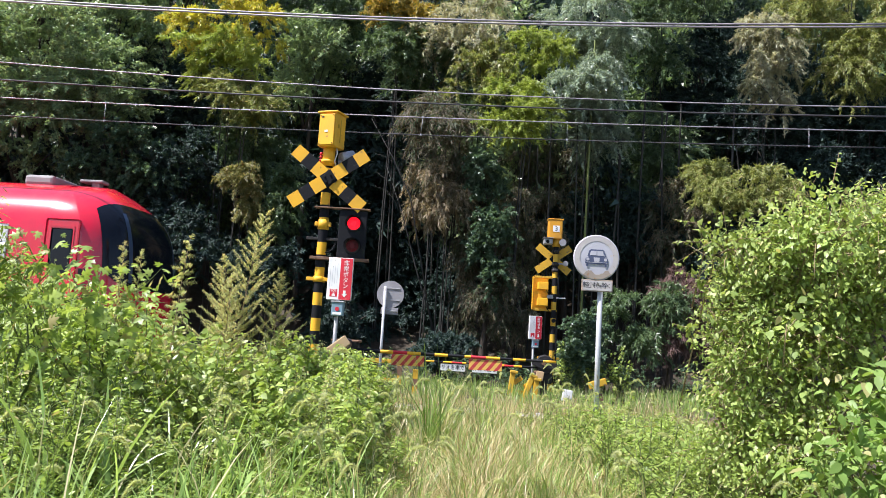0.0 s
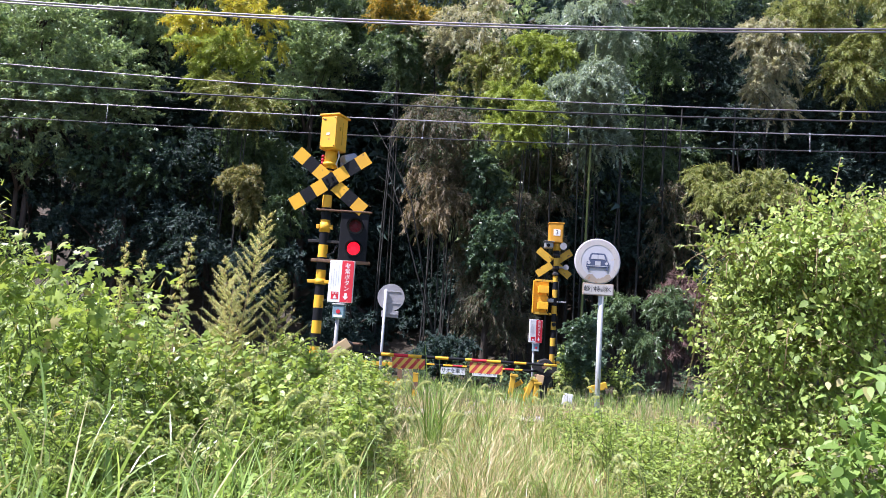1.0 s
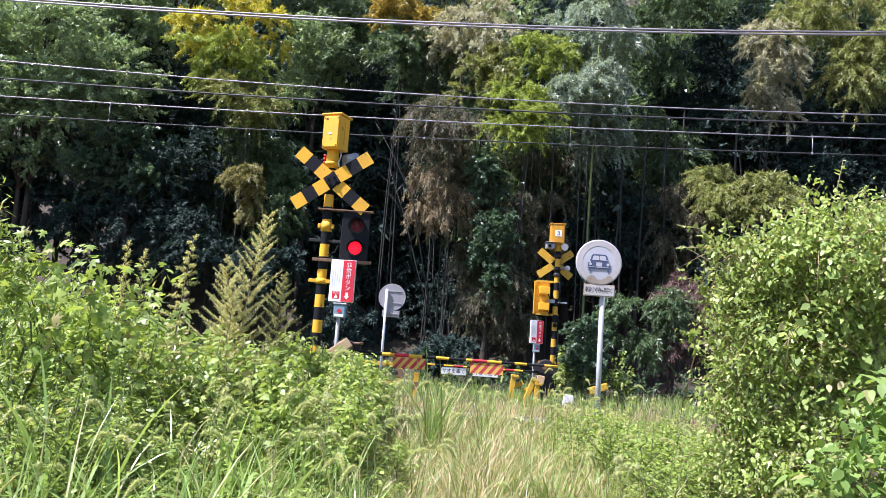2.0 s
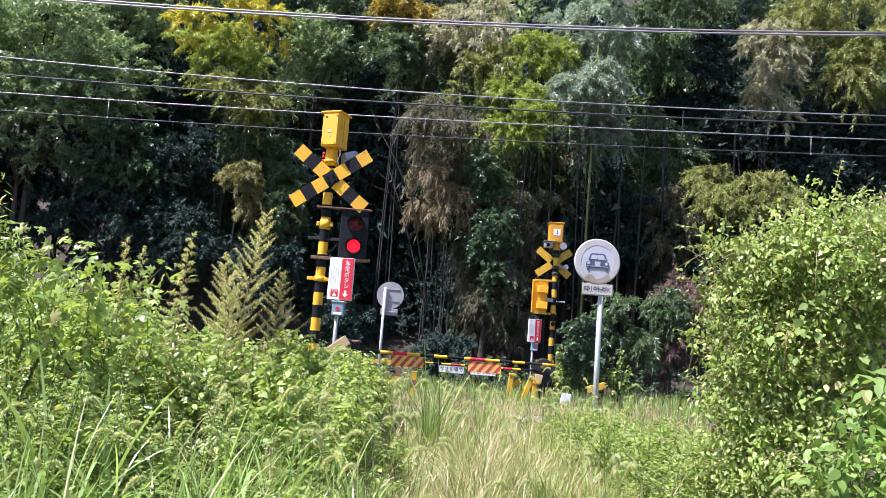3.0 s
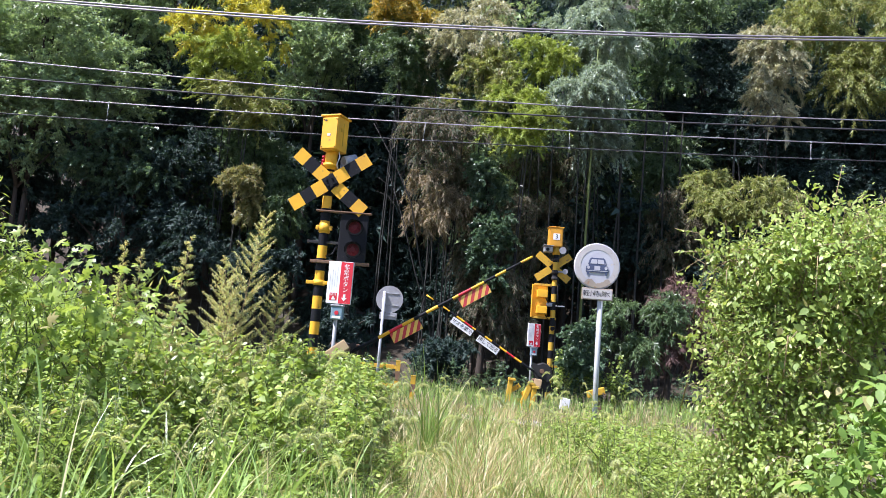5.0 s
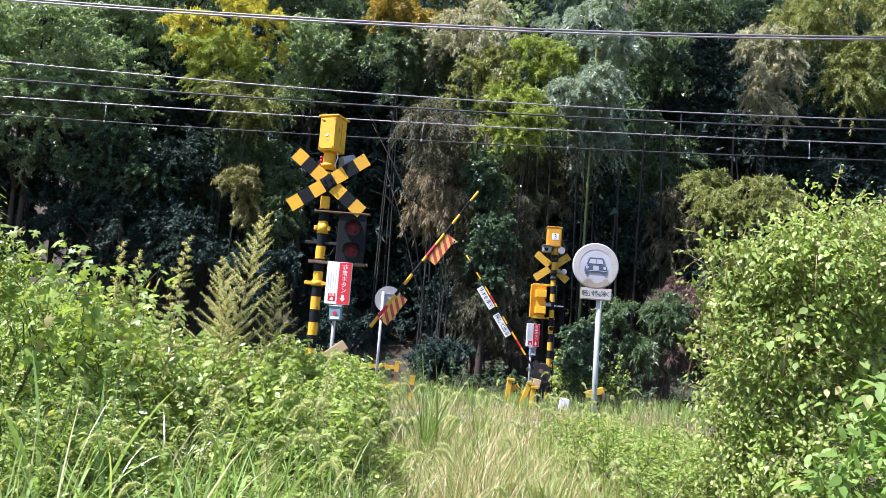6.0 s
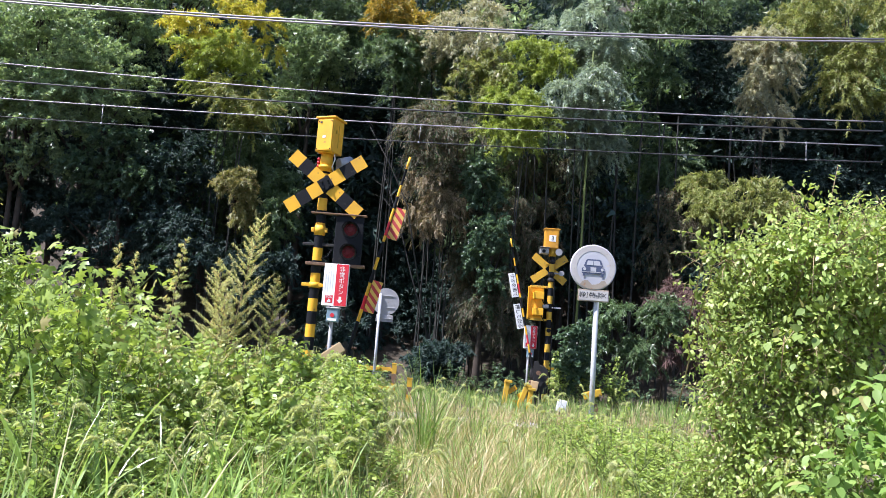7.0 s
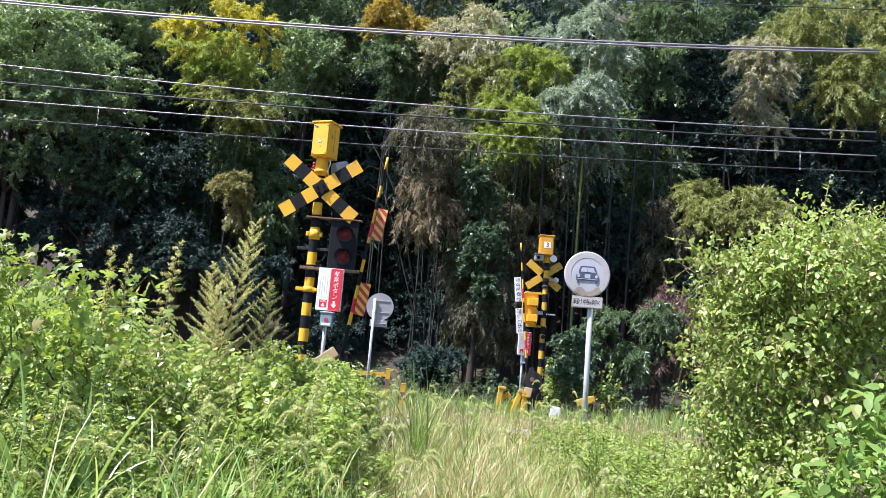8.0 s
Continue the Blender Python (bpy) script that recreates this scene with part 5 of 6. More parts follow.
def blades(name, n, area, height, width, material, label, keep=None, lean=0.5, tuft=9, seg=3):
    """Grass in tufts: blades rise from common roots, lean outwards and arch over."""
    roots = max(n // tuft, 1)
    x = VERGE.uniform(area[0], area[1], roots)
    y = VERGE.uniform(area[2], area[3], roots)
    if keep is not None:
        m = keep(x, y) > VERGE.uniform(0, 1, roots)
        x, y = x[m], y[m]
    clump = np.array([noise.noise((a * 1.1, b * 1.1, 3.0)) + 0.7 * noise.noise((a * 4, b * 4, 7.0)) for a, b in zip(x, y)])
    size = 1 + 0.6 * clump
    k = np.repeat(np.arange(len(x)), tuft)
    n = len(k)
    a = VERGE.uniform(0, math.tau, n)
    r = np.abs(VERGE.normal(size=n)) * 0.045
    x, y = x[k] + np.cos(a) * r, y[k] + np.sin(a) * r
    a = a + VERGE.normal(size=n) * 0.5
    h = height * VERGE.uniform(0.35, 1.2, n) * size[k]
    bend = VERGE.uniform(0.12, 1.0, n) * lean
    d = unit(np.stack([np.cos(a), np.sin(a) * 0.7, np.zeros(n)], 1))
    twist = VERGE.normal(size=n) * 0.5
    side = np.stack([-np.sin(a + twist), np.cos(a + twist), np.zeros(n)], 1) * (width * VERGE.uniform(0.5, 1.6, n))[:, None] / 2
    p = np.stack([x, y, hill(x, y) - 0.05], 1)
    rows = []
    for i in range(seg + 1):
        t = i / seg
        ang = bend * t * 1.15
        up = np.where(bend > 0.05, np.sin(ang) / np.maximum(bend * 1.15, 0.05), t)
        run = (1 - np.cos(ang)) / np.maximum(bend * 1.15, 0.05)
        q = p + np.array([0, 0, 1.0]) * (h * up)[:, None] + d * (h * run)[:, None]
        q[:, 2] = np.maximum(q[:, 2], p[:, 2] + 0.06)
        if i < seg:
            rows += [q - side * (1 - 0.75 * t * t), q + side * (1 - 0.75 * t * t)]
        else:
            rows.append(q)
    v = np.stack(rows, 1).reshape(-1, 3)
    o = np.arange(n)[:, None] * (2 * seg + 1)
    face = [q for i in range(seg - 1) for q in (2 * i, 2 * i + 1, 2 * i + 3, 2 * i + 2)] + [2 * seg - 2, 2 * seg - 1, 2 * seg]
    ob = new(name, mesh_from(name, v, (o + np.array(face)).ravel(), np.tile([4] * (seg - 1) + [3], n), material))
    return tagged(ob, label, "grass", kind="stuff")


def path_zone(x, y):
    c = 0.35 + 0.02 * (y - 6)
    return np.clip(1.35 - np.abs(x - c) / (0.75 + 0.08 * y), 0.0, 1.0)


blades("dry_grass", 36000, (-2.2, 3.2, 3.3, 11.2), 0.38, 0.0080, LEAF["hay"], "dry yellow grass over the overgrown path", path_zone, 2.7, 12)
blades("fallen_straw", 32000, (-2.0, 3.0, 3.3, 11.0), 0.52, 0.0072, LEAF["hay"], "bent and fallen dry grass stalks", path_zone, 2.9, 5)
blades("path_green_grass", 14000, (-1.2, 2.6, 3.3, 11.0), 0.42, 0.0065, LEAF["grass"], "green grass tufts among the dry grass of the path", path_zone, 2.1, 16)
blades("green_grass", 34000, (-4.6, 4.4, 3.0, 11.4), 0.44, 0.007, LEAF["grass"], "fresh green grass of the verge", lambda x, y: 1.0 - 0.92 * path_zone(x, y), 2.1, 12)
blades("verge_grass", 12000, (-6, 6, -4.5, 3.2), 0.34, 0.010, LEAF["grass"], "grass of the verge", None, 1.6)
blades("long_grass", 2600, (-4.2, -0.3, 3.5, 5.8), 0.80, 0.012, LEAF["grass"], "long arching green grass blades", None, 2.4, 8, 5)
blades("reed_grass", 150, (-2.6, -0.75, 3.7, 4.7), 0.95, 0.028, LEAF["reed"], "broad arching reed blades at the edge of the verge", None, 2.6, 6, 7)
blades("tall_tuft", 140, (-0.10, 0.16, 7.7, 8.0), 0.95, 0.012, LEAF["grass"], "tuft of tall upright green grass", None, 0.9, 14, 4)
for x, y, n, h in ((-0.55, 8.9, 60, 0.75), (0.62, 9.4, 40, 0.7), (1.3, 8.2, 50, 0.65), (1.75, 7.2, 60, 0.7), (-0.35, 6.4, 50, 0.6), (0.9, 5.8, 40, 0.5)):
    blades("grass_tuft", n, (x - 0.09, x + 0.09, y - 0.1, y + 0.1), h, 0.011, LEAF["grass"], "small tuft of green grass on the path", None, 1.0)
blades("track_grass", 9000, (-2.5, 4.5, 10.9, 14.6), 0.34, 0.011, LEAF["hay"], "half dry grass grown over the crossing slabs", None, 0.8)
blades("far_grass", 15000, (-9, 9, 14.6, 19.8), 0.36, 0.014, LEAF["grass"], "rank grass along the far side of the track", None, 0.8)


def foxtails():
    """Nodding bristly seed heads on thin stalks."""
    kinds = []
    for k in range(4):
        t = thing("foxtail_grass", pose(-2.0 + 0.5 * k, 5.2, -0.15), "foxtail grass stalk with a nodding bristly seed head", "grass", "foxtail grass")
        hh = 0.62 + 0.08 * k
        bend = 0.05 + 0.03 * k
        pts = [(0, 0, 0), (0.01, 0, hh * 0.6), (bend * 0.5, 0, hh * 0.93), (bend + 0.025, 0, hh)]
        bm = fresh()
        path_tube(bm, pts, [0.0025, 0.002, 0.0016, 0.0014], 5)
        part("stalk", bm, STEM, t)
        n = 600
        u = VERGE.uniform(0, 1, n)
        cx = bend + 0.02 + 0.12 * u
        cz = hh + 0.03 * np.sin(u * 2.2) - 0.09 * u * u
        base = np.stack([cx, np.zeros(n), cz], 1)
        d = VERGE.normal(size=(n, 3)) + np.array([1.1, 0, -0.3])
        ln = 0.025 * (1 - 0.6 * np.abs(u - 0.4)) * VERGE.uniform(0.7, 1.2, n)
        c = new("seed_head", leaf_mesh("seed_head", base, d, VERGE.normal(size=(n, 3)), ln, ln * 0.22, LEAF["foxtail"], "slip"))
        c.parent = t
        kinds.append(t)
    spots = [(VERGE.uniform(-3.2, 2.6), VERGE.uniform(3.9, 10.6)) for _ in range(150)] + [(VERGE.uniform(-0.8, 2.2), VERGE.uniform(8.2, 10.8)) for _ in range(40)]
    for x, y in spots:
        copy_thing(kinds[VERGE.integers(4)], pose(x, y, float(hill(x, y)) - 0.05 + VERGE.uniform(-0.05, 0.16), VERGE.uniform(-8, 8), VERGE.uniform(-8, 8), VERGE.uniform(0, 360)))

    for _ in range(28):
        y = VERGE.uniform(4.3, 6.0)
        x = VERGE.uniform(-0.52, -0.06) * y
        src = kinds[VERGE.integers(4)]
        src.scale = (1.15, 1.15, VERGE.uniform(1.05, 1.5))
        copy_thing(src, pose(x, y, float(hill(x, y)) - 0.06, VERGE.uniform(-9, 9), VERGE.uniform(-9, 9), VERGE.uniform(0, 360)))
        src.scale = (1, 1, 1)


foxtails()


def weed_kinds(name, label, mat, leaf, thin, count, height, n=5, group="weeds", shape="oval"):
    made = []
    for k in range(n):
        t = thing(name, pose(-3.5 + 0.6 * k, 7.4, -0.1), label, "weed", group)
        bm = fresh()
        bend = VERGE.uniform(-0.12, 0.12, 2)
        axis = [(0, 0, 0), (bend[0] * 0.3, bend[1] * 0.3, height * 0.5), (bend[0], bend[1], height)]
        path_tube(bm, axis, [0.007, 0.005, 0.002], 6)
        stems = [axis]
        for b in range(6):
            z = height * VERGE.uniform(0.25, 0.8)
            a = VERGE.uniform(0, math.tau)
            r = (height - z) * 0.45 + 0.06
            br = [(bend[0] * z / height, bend[1] * z / height, z), (math.cos(a) * r * 0.6, math.sin(a) * r * 0.6, z + r * 0.45), (math.cos(a) * r, math.sin(a) * r, z + r * 0.8)]
            path_tube(bm, br, [0.004, 0.003, 0.0015], 5)
            stems.append(br)
        tagged(part("stem", bm, STEM, t), kind="stuff")
        which = VERGE.integers(0, len(stems) * 2, count)
        which = np.where(which >= len(stems), 0, which)
        S = np.array(stems)[which]
        u = VERGE.uniform(0.15, 1, count)[:, None] ** 0.8
        base = S[:, 0] * (1 - u) ** 2 + S[:, 1] * 2 * u * (1 - u) + S[:, 2] * u * u
        a = VERGE.uniform(0, math.tau, count)
        d = np.stack([np.cos(a), np.sin(a), VERGE.uniform(-0.45, 0.2, count)], 1)
        base = base + d * 0.02
        nrm = VERGE.normal(size=(count, 3)) * 0.45 + np.array([-0.2, -0.3, 1.0])
        ln = leaf * VERGE.uniform(0.55, 1.25, count) * (1.15 - 0.45 * u[:, 0])
        c = new("leaves", leaf_mesh("leaves", base, d, nrm, ln, ln * thin, mat, shape))
        c.parent = t
        made.append(t)
    return made


def skyline(x, y):
    """Greatest height of the weeds at a place: high by the left, sinking towards the path."""
    s = np.interp(x / y, [-0.62, -0.50, -0.41, -0.34, -0.27, -0.187, -0.14, -0.11, -0.085, -0.07, -0.05], [0.105, 0.085, 0.06, 0.02, 0.008, 0.0, -0.012, -0.035, -0.06, -0.09, -0.12])
    return 1.3 + s * y


herbs = weed_kinds("leafy_weed", "bushy green weed with small pointed leaves", LEAF["weed"], 0.088, 0.46, 150, 1.0)
lobed = weed_kinds("broad_weed", "weed with broad bright green leaves", LEAF["vine"], 0.085, 0.70, 110, 1.0, 4)
fine = weed_kinds("fine_weed", "pale green weed with narrow feathery leaves", LEAF["spire"], 0.05, 0.22, 420, 1.0, 4, shape="kite")


def sow(kinds, spots):
    for x, y, h in spots:
        src = kinds[VERGE.integers(len(kinds))]
        m = pose(x, y, float(hill(x, y)) - 0.06, VERGE.uniform(-7, 7), VERGE.uniform(-7, 7), VERGE.uniform(0, 360))
        w = 0.75 + 0.25 * h
        src.scale = (w, w, h)
        copy_thing(src, m)
        src.scale = (1, 1, 1)


def left_bank():
    n = 0
    while n < 230:
        y = VERGE.uniform(4.9, 9.0)
        x = VERGE.uniform(-0.62, -0.045) * y
        top = skyline(x, y) - float(hill(x, y))
        front = np.clip((y - 4.4) / 1.6, 0.35, 1.0)
        h = top * front * VERGE.uniform(0.75, 1.0) * 0.97
        if h < 0.25:
            continue
        r = VERGE.random()
        k = lobed if (x / y < -0.42 and r < 0.45) or r < 0.22 else fine if (x / y > -0.33 and r > 0.72) else herbs
        sow(k, [(x, y, h)])
        n += 1


left_bank()
low = weed_kinds("low_weed", "low green weed among the grass", LEAF["weed"], 0.060, 0.40, 150, 1.0, 4)
far_side = weed_kinds("far_side_weed", "green weed on the far side of the track", LEAF["ivy"], 0.09, 0.45, 120, 1.0, 3)
sow(low, [(VERGE.uniform(-0.64, -0.40) * q, q, VERGE.uniform(0.6, 1.15)) for q in VERGE.uniform(4.4, 5.3, 45)])
sow(low, [(VERGE.uniform(-0.62, -0.08) * q, q, VERGE.uniform(0.3, 0.62)) for q in VERGE.uniform(3.8, 5.4, 50)])
for _ in range(70):
    yy = VERGE.uniform(7.6, 9.35)
    xx = VERGE.uniform(-0.20, -0.082) * yy
    sow(herbs if VERGE.random() < 0.75 else fine, [(xx, yy, (float(skyline(xx, yy)) + 0.05) * VERGE.uniform(0.8, 1.02))])
sow(herbs, [(VERGE.uniform(-0.128, -0.082) * q, q, (float(skyline(-0.105 * q, q)) + 0.1) * VERGE.uniform(0.9, 1.1)) for q in VERGE.uniform(8.3, 9.4, 34)])
sow(low, [(VERGE.uniform(1.5, 3.2), VERGE.uniform(7.0, 10.0), VERGE.uniform(0.35, 0.75)) for _ in range(60)])
sow(low, [(VERGE.uniform(-1.2, 2.2), VERGE.uniform(9.9, 11.2), VERGE.uniform(0.25, 0.52)) for _ in range(40)])
sow(low, [(VERGE.uniform(-0.9, 2.2), VERGE.uniform(4.5, 9.5), VERGE.uniform(0.2, 0.42)) for _ in range(40)])
sow(low, [(VERGE.uniform(1.55, 2.6), VERGE.uniform(5.2, 7.5), VERGE.uniform(0.45, 0.95)) for _ in range(36)])
sow(far_side, [(VERGE.uniform(-7.5, 7.5), VERGE.uniform(17.9, 19.6), VERGE.uniform(0.5, 1.1)) for _ in range(80)])
sow(lobed, [(VERGE.uniform(3.0, 5.0), VERGE.uniform(17.6, 18.8), VERGE.uniform(0.8, 1.5)) for _ in range(14)])


sow(low, [(VERGE.uniform(1.35, 2.5), VERGE.uniform(5.6, 9.2), VERGE.uniform(0.3, 0.62)) for _ in range(60)])
sow(herbs, [(VERGE.uniform(1.7, 2.4), VERGE.uniform(6.2, 9.4), VERGE.uniform(0.45, 0.75)) for _ in range(26)])


def spire(x, y, top, spread, lean, shoots, rise, label):
    """Tall feathery weed: side shoots set round a stem, shorter upwards, each lined with small leaves."""
    g = float(hill(x, y)) - 0.05
    t = thing("feathery_weed", pose(x - lean, y, g), label, "weed", "tall feathery weeds")
    H = top - g
    bm = fresh()

    def stem(f):
        return np.array([lean * f ** 2.2, 0, H * f])
    path_tube(bm, [tuple(stem(f)) for f in (0, 0.3, 0.6, 0.8, 1.0)], [0.010, 0.008, 0.006, 0.004, 0.0015], 6)
    B, D, N, L = [], [], [], []
    for k in range(shoots + 1):
        f = 0.45 + 0.55 * (k / shoots) ** 0.85
        r = spread * ((1 - f) / 0.55) ** 0.8 * VERGE.uniform(0.65, 1.1) + 0.035
        a = k * 2.4 + VERGE.uniform(-0.4, 0.4)
        o = stem(f)
        e = o + np.array([math.cos(a) * r, math.sin(a) * r * 0.7, r * rise]) if k < shoots else o + np.array([lean * 0.3, 0, 0.05])
        mid = (o + e) / 2 - np.array([0, 0, r * 0.06])
        path_tube(bm, [tuple(o), tuple(mid), tuple(e)], [0.0035, 0.0025, 0.001], 4)
        m = int(12 + 320 * r)
        u = np.linspace(0.08, 1, m)[:, None]
        ax = unit((e - o)[None])[0]
        B.append(o * (1 - u) ** 2 + mid * 2 * u * (1 - u) + e * u * u)
        roll = np.arange(m) * 2.4 + VERGE.uniform(0, 6)
        sx = unit(np.cross(ax, [0.1, 0.2, 1.0])[None])[0]
        sy = np.cross(sx, ax)
        D.append(ax * 0.55 + sx * np.cos(roll)[:, None] + sy * np.sin(roll)[:, None] * 0.8 + VERGE.normal(size=(m, 3)) * 0.15)
        N.append(VERGE.normal(size=(m, 3)) * 0.3 + np.array([0, 0, 1]))
        L.append(0.038 * VERGE.uniform(0.7, 1.2, m) * (1.15 - 0.55 * u[:, 0]))
    tagged(part("stem", bm, STEM_DRY, t), kind="stuff")
    B, D, N, L = (np.concatenate(q) for q in (B, D, N, L))
    c = new("leaves", leaf_mesh("leaves", B, D, N, L, L * 0.34, LEAF["spire"]))
    c.parent = t


spire(-1.83, 7.5, 2.44, 0.44, 0.24, 40, 0.80, "tallest feathery weed with slanting side shoots, leaning at the tip")
spire(-2.28, 6.6, 2.02, 0.22, 0.10, 34, 0.12, "narrow feathery weed with level drying side shoots")
spire(-2.90, 6.7, 1.93, 0.09, 0.02, 26, 1.0, "young feathery weed beside the taller ones")
spire(-2.76, 6.75, 1.87, 0.08, 0.02, 24, 1.0, "young feathery weed beside the taller ones")
spire(-2.15, 7.3, 1.92, 0.42, -0.08, 34, 0.7, "bushy feathery weed with pale green tips")
spire(-1.66, 7.7, 1.82, 0.36, 0.06, 34, 0.8, "bushy feathery weed with pale green tips")
spire(-1.98, 7.0, 1.72, 0.34, 0.02, 30, 0.7, "bushy feathery weed with ochre side shoots")


def leaf_bush(name, label, blobs, count, leaf, thin, mat, stem_mat, group="", shape="oval", per=9, spread=0.026):
    """Bush: leafy trails that run over several rounded masses and hang down, with dark gaps between."""
    x0, y0 = blobs[0][0], blobs[0][1]
    g = float(hill(x0, y0)) - 0.05
    t = thing(name, pose(x0, y0, g), label, "bush", group)
    C = np.array([b[:3] for b in blobs]) - np.array([x0, y0, g])
    Rr = np.array([b[3:] for b in blobs])
    w = Rr.prod(1) ** 0.66
    tw = count // per
    k = VERGE.choice(len(blobs), tw, p=w / w.sum())
    out = unit(VERGE.normal(size=(tw, 3)) + np.array([-0.25, -0.45, 0.35]))
    st = C[k] + out * Rr[k] * (0.60 + 0.50 * VERGE.uniform(0, 1, (tw, 1)) ** 0.6)
    lump = np.array([noise.noise(tuple(q * 3.4)) for q in st])
    keep = (st[:, 2] > 0.03) & (lump > -0.04 - 0.3 * VERGE.uniform(0, 1, tw))
    st, out = st[keep] + out[keep] * lump[keep][:, None] * 0.20, out[keep]
    tw = len(st)
    ax = unit(out * 0.8 + VERGE.normal(size=(tw, 3)) * 0.6 - np.array([0, 0, 0.35]))
    sl = VERGE.uniform(0.10, 0.34, tw)
    bm = fresh()
    for i in range(0, tw, 3):
        path_tube(bm, [tuple(st[i] - out[i] * 0.12), tuple(st[i]), tuple(st[i] + ax[i] * sl[i] - np.array([0, 0, 0.35 * sl[i] ** 2]))], [0.004, 0.003, 0.0012], 4)
    for b, r in zip(C, Rr):
        e = b + VERGE.normal(size=3) * r * 0.35
        path_tube(bm, [(b[0] * 0.4, b[1] * 0.4, 0), tuple((b * 0.6 + e * 0.3) * np.array([1, 1, 0.7]) + np.array([0, 0.5, 0])), tuple(e)], [0.016, 0.010, 0.004], 6)
    tagged(part("stem", bm, stem_mat, t), kind="stuff")
    j = np.repeat(np.arange(tw), per)
    n = len(j)
    u = VERGE.uniform(0, 1, n)
    base = st[j] + ax[j] * (u * sl[j])[:, None] + VERGE.normal(size=(n, 3)) * spread
    base[:, 2] -= 0.35 * (u * sl[j]) ** 2
    d = ax[j] * 0.35 + VERGE.normal(size=(n, 3)) * 0.6 + np.array([-0.1, -0.25, -0.30])
    nrm = out[j] * 0.35 + VERGE.normal(size=(n, 3)) * 0.5 + np.array([-0.15, -0.1, 0.8])
    ln = leaf * VERGE.uniform(0.5, 1.3, n) * (1.1 - 0.4 * u) * VERGE.uniform(0.7, 1.25, tw)[j]
    c = new("leaves", leaf_mesh("leaves", base, d, nrm, ln, ln * thin, mat, shape))
    c.parent = t
    return t


vines = leaf_bush("vine_bush", "tall bush overgrown with bright green climbing vines",
          [(3.05, 5.9, 1.0, 0.80, 0.6, 0.95), (2.74, 5.2, 2.08, 0.27, 0.25, 0.33), (3.25, 5.2, 2.1, 0.3, 0.25, 0.32), (2.42, 5.6, 2.05, 0.25, 0.25, 0.25), (2.60, 5.75, 1.30, 0.36, 0.4, 0.75), (2.85, 5.7, 1.80, 0.50, 0.45, 0.45), (3.35, 5.5, 1.75, 0.55, 0.5, 0.62),
           (2.55, 5.9, 0.55, 0.32, 0.4, 0.50), (3.7, 5.9, 1.5, 0.6, 0.6, 1.0), (2.40, 5.8, 1.82, 0.20, 0.25, 0.28), (3.0, 5.5, 0.7, 0.5, 0.4, 0.6),
           (2.18, 5.6, 2.08, 0.14, 0.2, 0.12), (2.22, 5.6, 1.62, 0.12, 0.2, 0.14), (2.22, 5.65, 1.38, 0.10, 0.2, 0.12), (2.58, 5.3, 2.28, 0.18, 0.2, 0.12)],
          56000, 0.052, 0.52, LEAF["vine"], STEM_DRY)
leaf_bush("broadleaf_shrub", "low shrub with large pointed green leaves in front of the vines",
          [(2.58, 4.3, 0.50, 0.36, 0.35, 0.46), (2.88, 4.5, 0.85, 0.35, 0.35, 0.42), (2.95, 4.2, 0.45, 0.4, 0.35, 0.45), (2.42, 4.35, 0.18, 0.3, 0.3, 0.26)],
          2300, 0.105, 0.50, LEAF["shrub"], STEM, per=6, spread=0.05)
leaf_bush("large_leaved_vine", "vine with a few large heart-shaped leaves, some yellowing",
          [(2.95, 5.0, 1.45, 0.35, 0.15, 0.7), (2.6, 5.1, 1.6, 0.3, 0.15, 0.5)],
          150, 0.095, 0.66, LEAF["pale_vine"], STEM_DRY, per=4, spread=0.06)
leaf_bush("broadleaf_vine", "tall tangle of broad lobed leaves and shoots",
          [(-2.80, 5.4, 1.30, 0.28, 0.3, 0.42), (-2.62, 5.6, 1.35, 0.30, 0.3, 0.34), (-2.46, 5.9, 1.36, 0.22, 0.2, 0.30), (-3.05, 5.4, 1.15, 0.35, 0.35, 0.6)],
          700, 0.09, 0.95, LEAF["weed"], STEM, shape="palm", per=5, spread=0.05)
leaf_bush("narrow_leaved_weed", "tall weed with narrow drooping bright green leaves",
          [(-3.26, 5.4, 1.72, 0.12, 0.12, 0.42), (-3.10, 5.45, 1.62, 0.12, 0.12, 0.34), (-3.38, 5.3, 1.75, 0.12, 0.12, 0.42), (-3.2, 5.3, 1.3, 0.25, 0.2, 0.4)],
          1500, 0.115, 0.17, LEAF["weed"], STEM, shape="kite", per=8, spread=0.02)


def shoot(bush, x, y, z0, z1, reach):
    """A climbing shoot that stands clear of the bush."""
    o = np.array(bush.location)
    pts = [np.array(p) - o for p in ((x, y + 0.4, z0 - 0.5), (x, y + 0.1, z0), (x + reach * 0.35, y, (z0 + z1) / 2 + 0.05), (x + reach, y, z1))]
    bm = fresh()
    path_tube(bm, [tuple(p) for p in pts], [0.006, 0.005, 0.004, 0.0015], 5)
    st = part("shoot", bm, STEM_DRY, bush, "thin climbing shoot reaching out of the vines")
    n = 34
    u = VERGE.uniform(0, 1, n)
    seg = np.where(u[:, None] < 0.5, pts[1] + (pts[2] - pts[1]) * (u * 2)[:, None], pts[2] + (pts[3] - pts[2]) * (u * 2 - 1)[:, None])
    ln = 0.085 * VERGE.uniform(0.5, 1.2, n) * (1.1 - 0.75 * u)
    c = new("shoot_leaves", leaf_mesh("shoot_leaves", seg, VERGE.normal(size=(n, 3)) - np.array([0, 0, 0.2]), VERGE.normal(size=(n, 3)) + np.array([0, 0, 1]), ln, ln * 0.6, LEAF["vine"], "fold"))
    c.parent = st


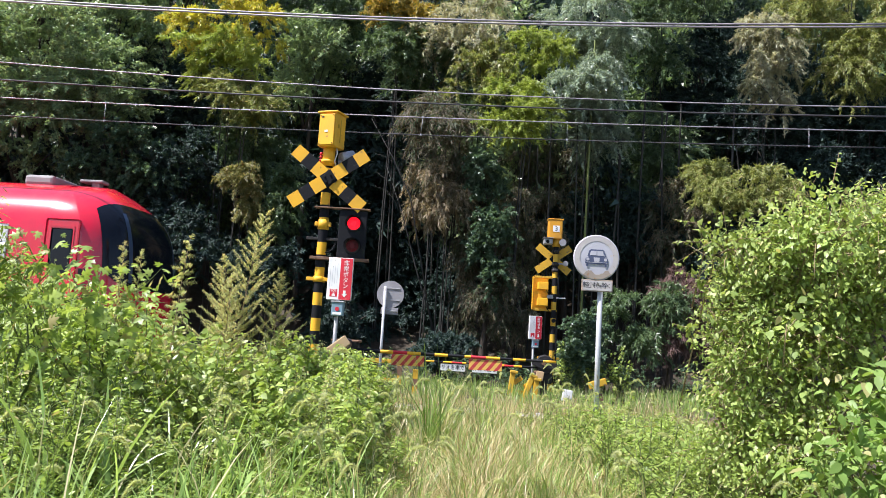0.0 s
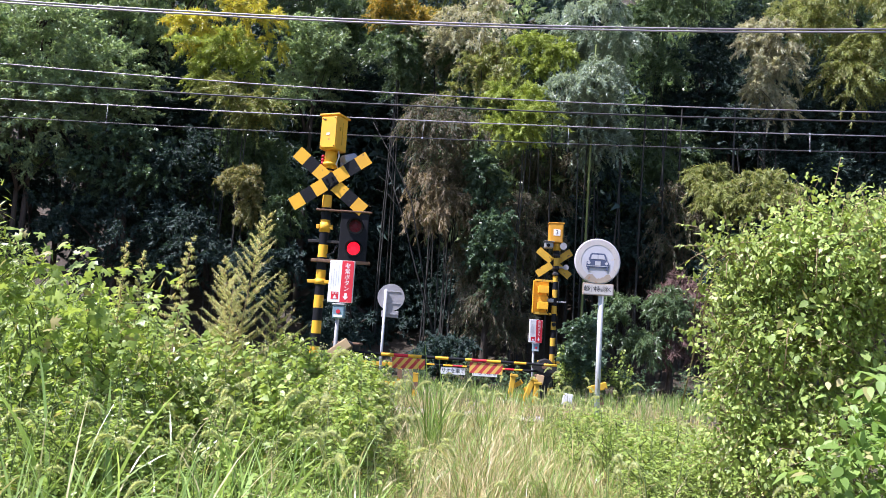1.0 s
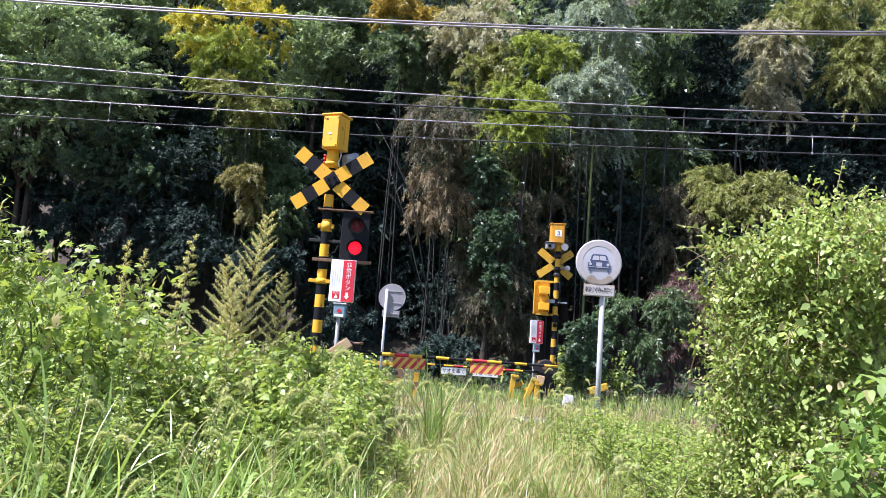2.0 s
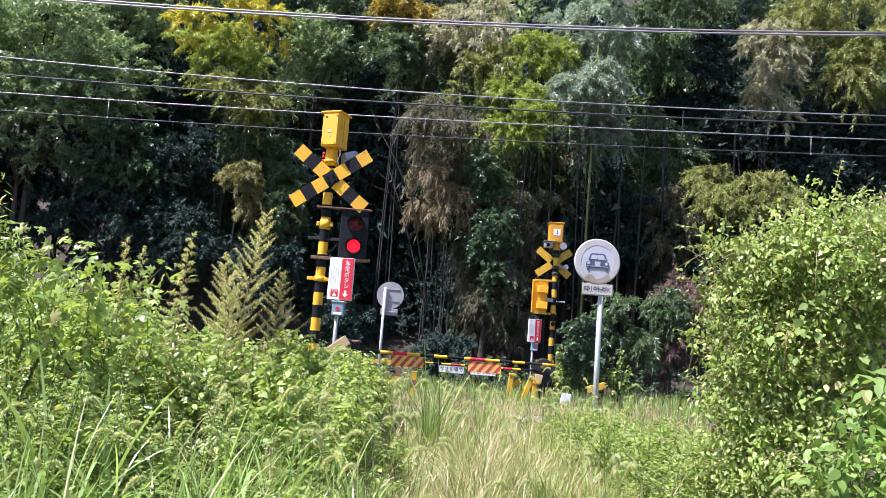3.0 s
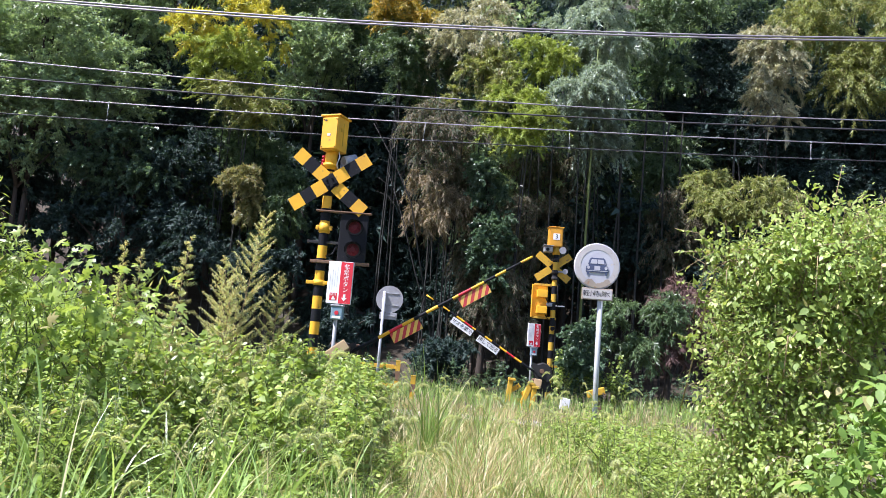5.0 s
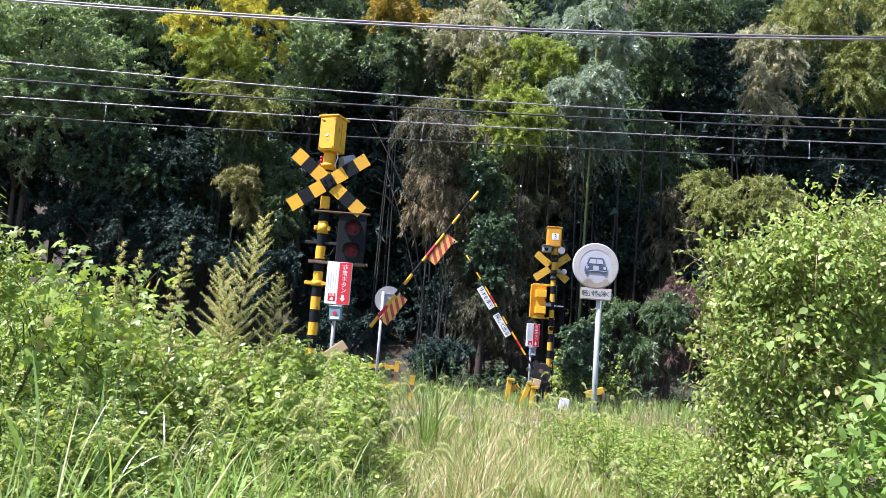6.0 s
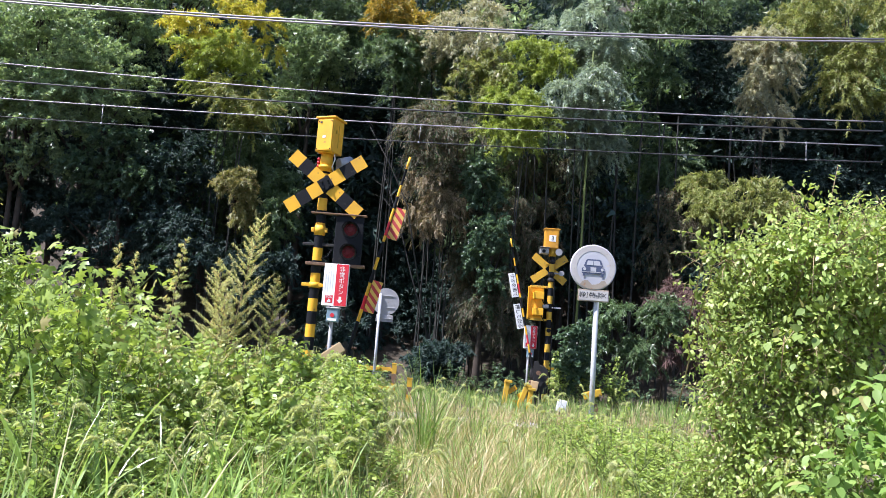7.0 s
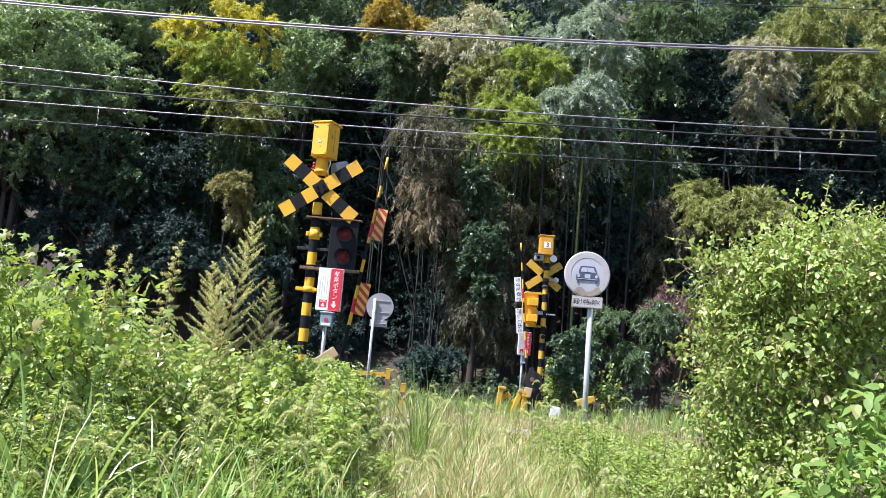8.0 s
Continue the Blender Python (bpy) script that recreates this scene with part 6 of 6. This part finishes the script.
for q in ((2.76, 5.2, 2.3, 2.79, 0.06), (2.84, 5.2, 2.3, 2.6, 0.16), (2.05, 5.6, 2.15, 2.30, -0.30), (2.3, 5.6, 2.2, 2.42, 0.05), (2.12, 5.6, 2.05, 2.12, -0.36), (2.66, 5.0, 2.15, 2.5, 0.04), (2.60, 5.1, 2.1, 2.45, -0.12), (2.75, 5.1, 2.1, 2.5, 0.2), (2.25, 5.6, 2.0, 2.25, -0.25), (2.05, 5.6, 1.75, 1.9, -0.28), (2.0, 5.7, 1.35, 1.5, -0.2), (2.5, 5.5, 2.1, 2.35, -0.05), (3.05, 5.2, 2.1, 2.4, 0.1)):
    shoot(vines, *q)


# ---- what moves ----
def motions():
    # the train runs off along the track at a steady pace
    start, speed = -4.95, 13.4
    walk(train, [(t, TRACK @ pose(start - speed * t, 0, 0.02)) for t in (0.0, 0.1, 0.2, 0.5, 1.0, 2.0, 4.0, 6.0, 8.0)])
    near = [(0.0, 0), (3.5, 0), (3.6, 0.7), (3.7, 2.4), (3.9, 6.6), (4.1, 11.2), (4.3, 15.9), (4.5, 20.7), (4.7, 25.4), (5.25, 38.5), (5.8, 51.5), (6.0, 56.0), (6.5, 67.2), (7.0, 77.3), (7.25, 80.8), (7.5, 82.2), (8.0, 82.6)]
    walk(near_arm, [(t, pose(0, 0, 0, 0, -a, 0)) for t, a in near])
    far = [(0.0, 0), (3.5, 0), (3.6, 0.6), (3.7, 2.0), (3.9, 5.8), (4.1, 10.3), (4.3, 14.8), (4.5, 19.3), (4.7, 24.0), (5.25, 37.3), (5.8, 50.8), (6.0, 55.4), (6.5, 66.2), (7.0, 77.0), (7.25, 81.2), (7.5, 83.0), (8.0, 83.6)]
    walk(far_arm, [(t, pose(0, 0, 0, 0, a, 0)) for t, a in far])
    # the two lamps take turns until the train has passed
    spells = ([(-1.0, 0.53), (1.08, 1.72), (2.28, 2.93)], [(0.47, 1.12), (1.68, 2.33), (2.88, 3.05)])
    for (lit, x, z), on in zip(BULBS, spells):
        def at(t):
            return pose(x, -0.094 if any(a <= t < b for a, b in on) else -0.060, z)
        steps = [0.0]
        for a, b in on:
            for e in (a, b):
                if e > 0:
                    steps += [e - 1 / 30, e]
        walk(lit, [(t, at(t + 1e-4)) for t in sorted(steps + [8.0])])


motions()
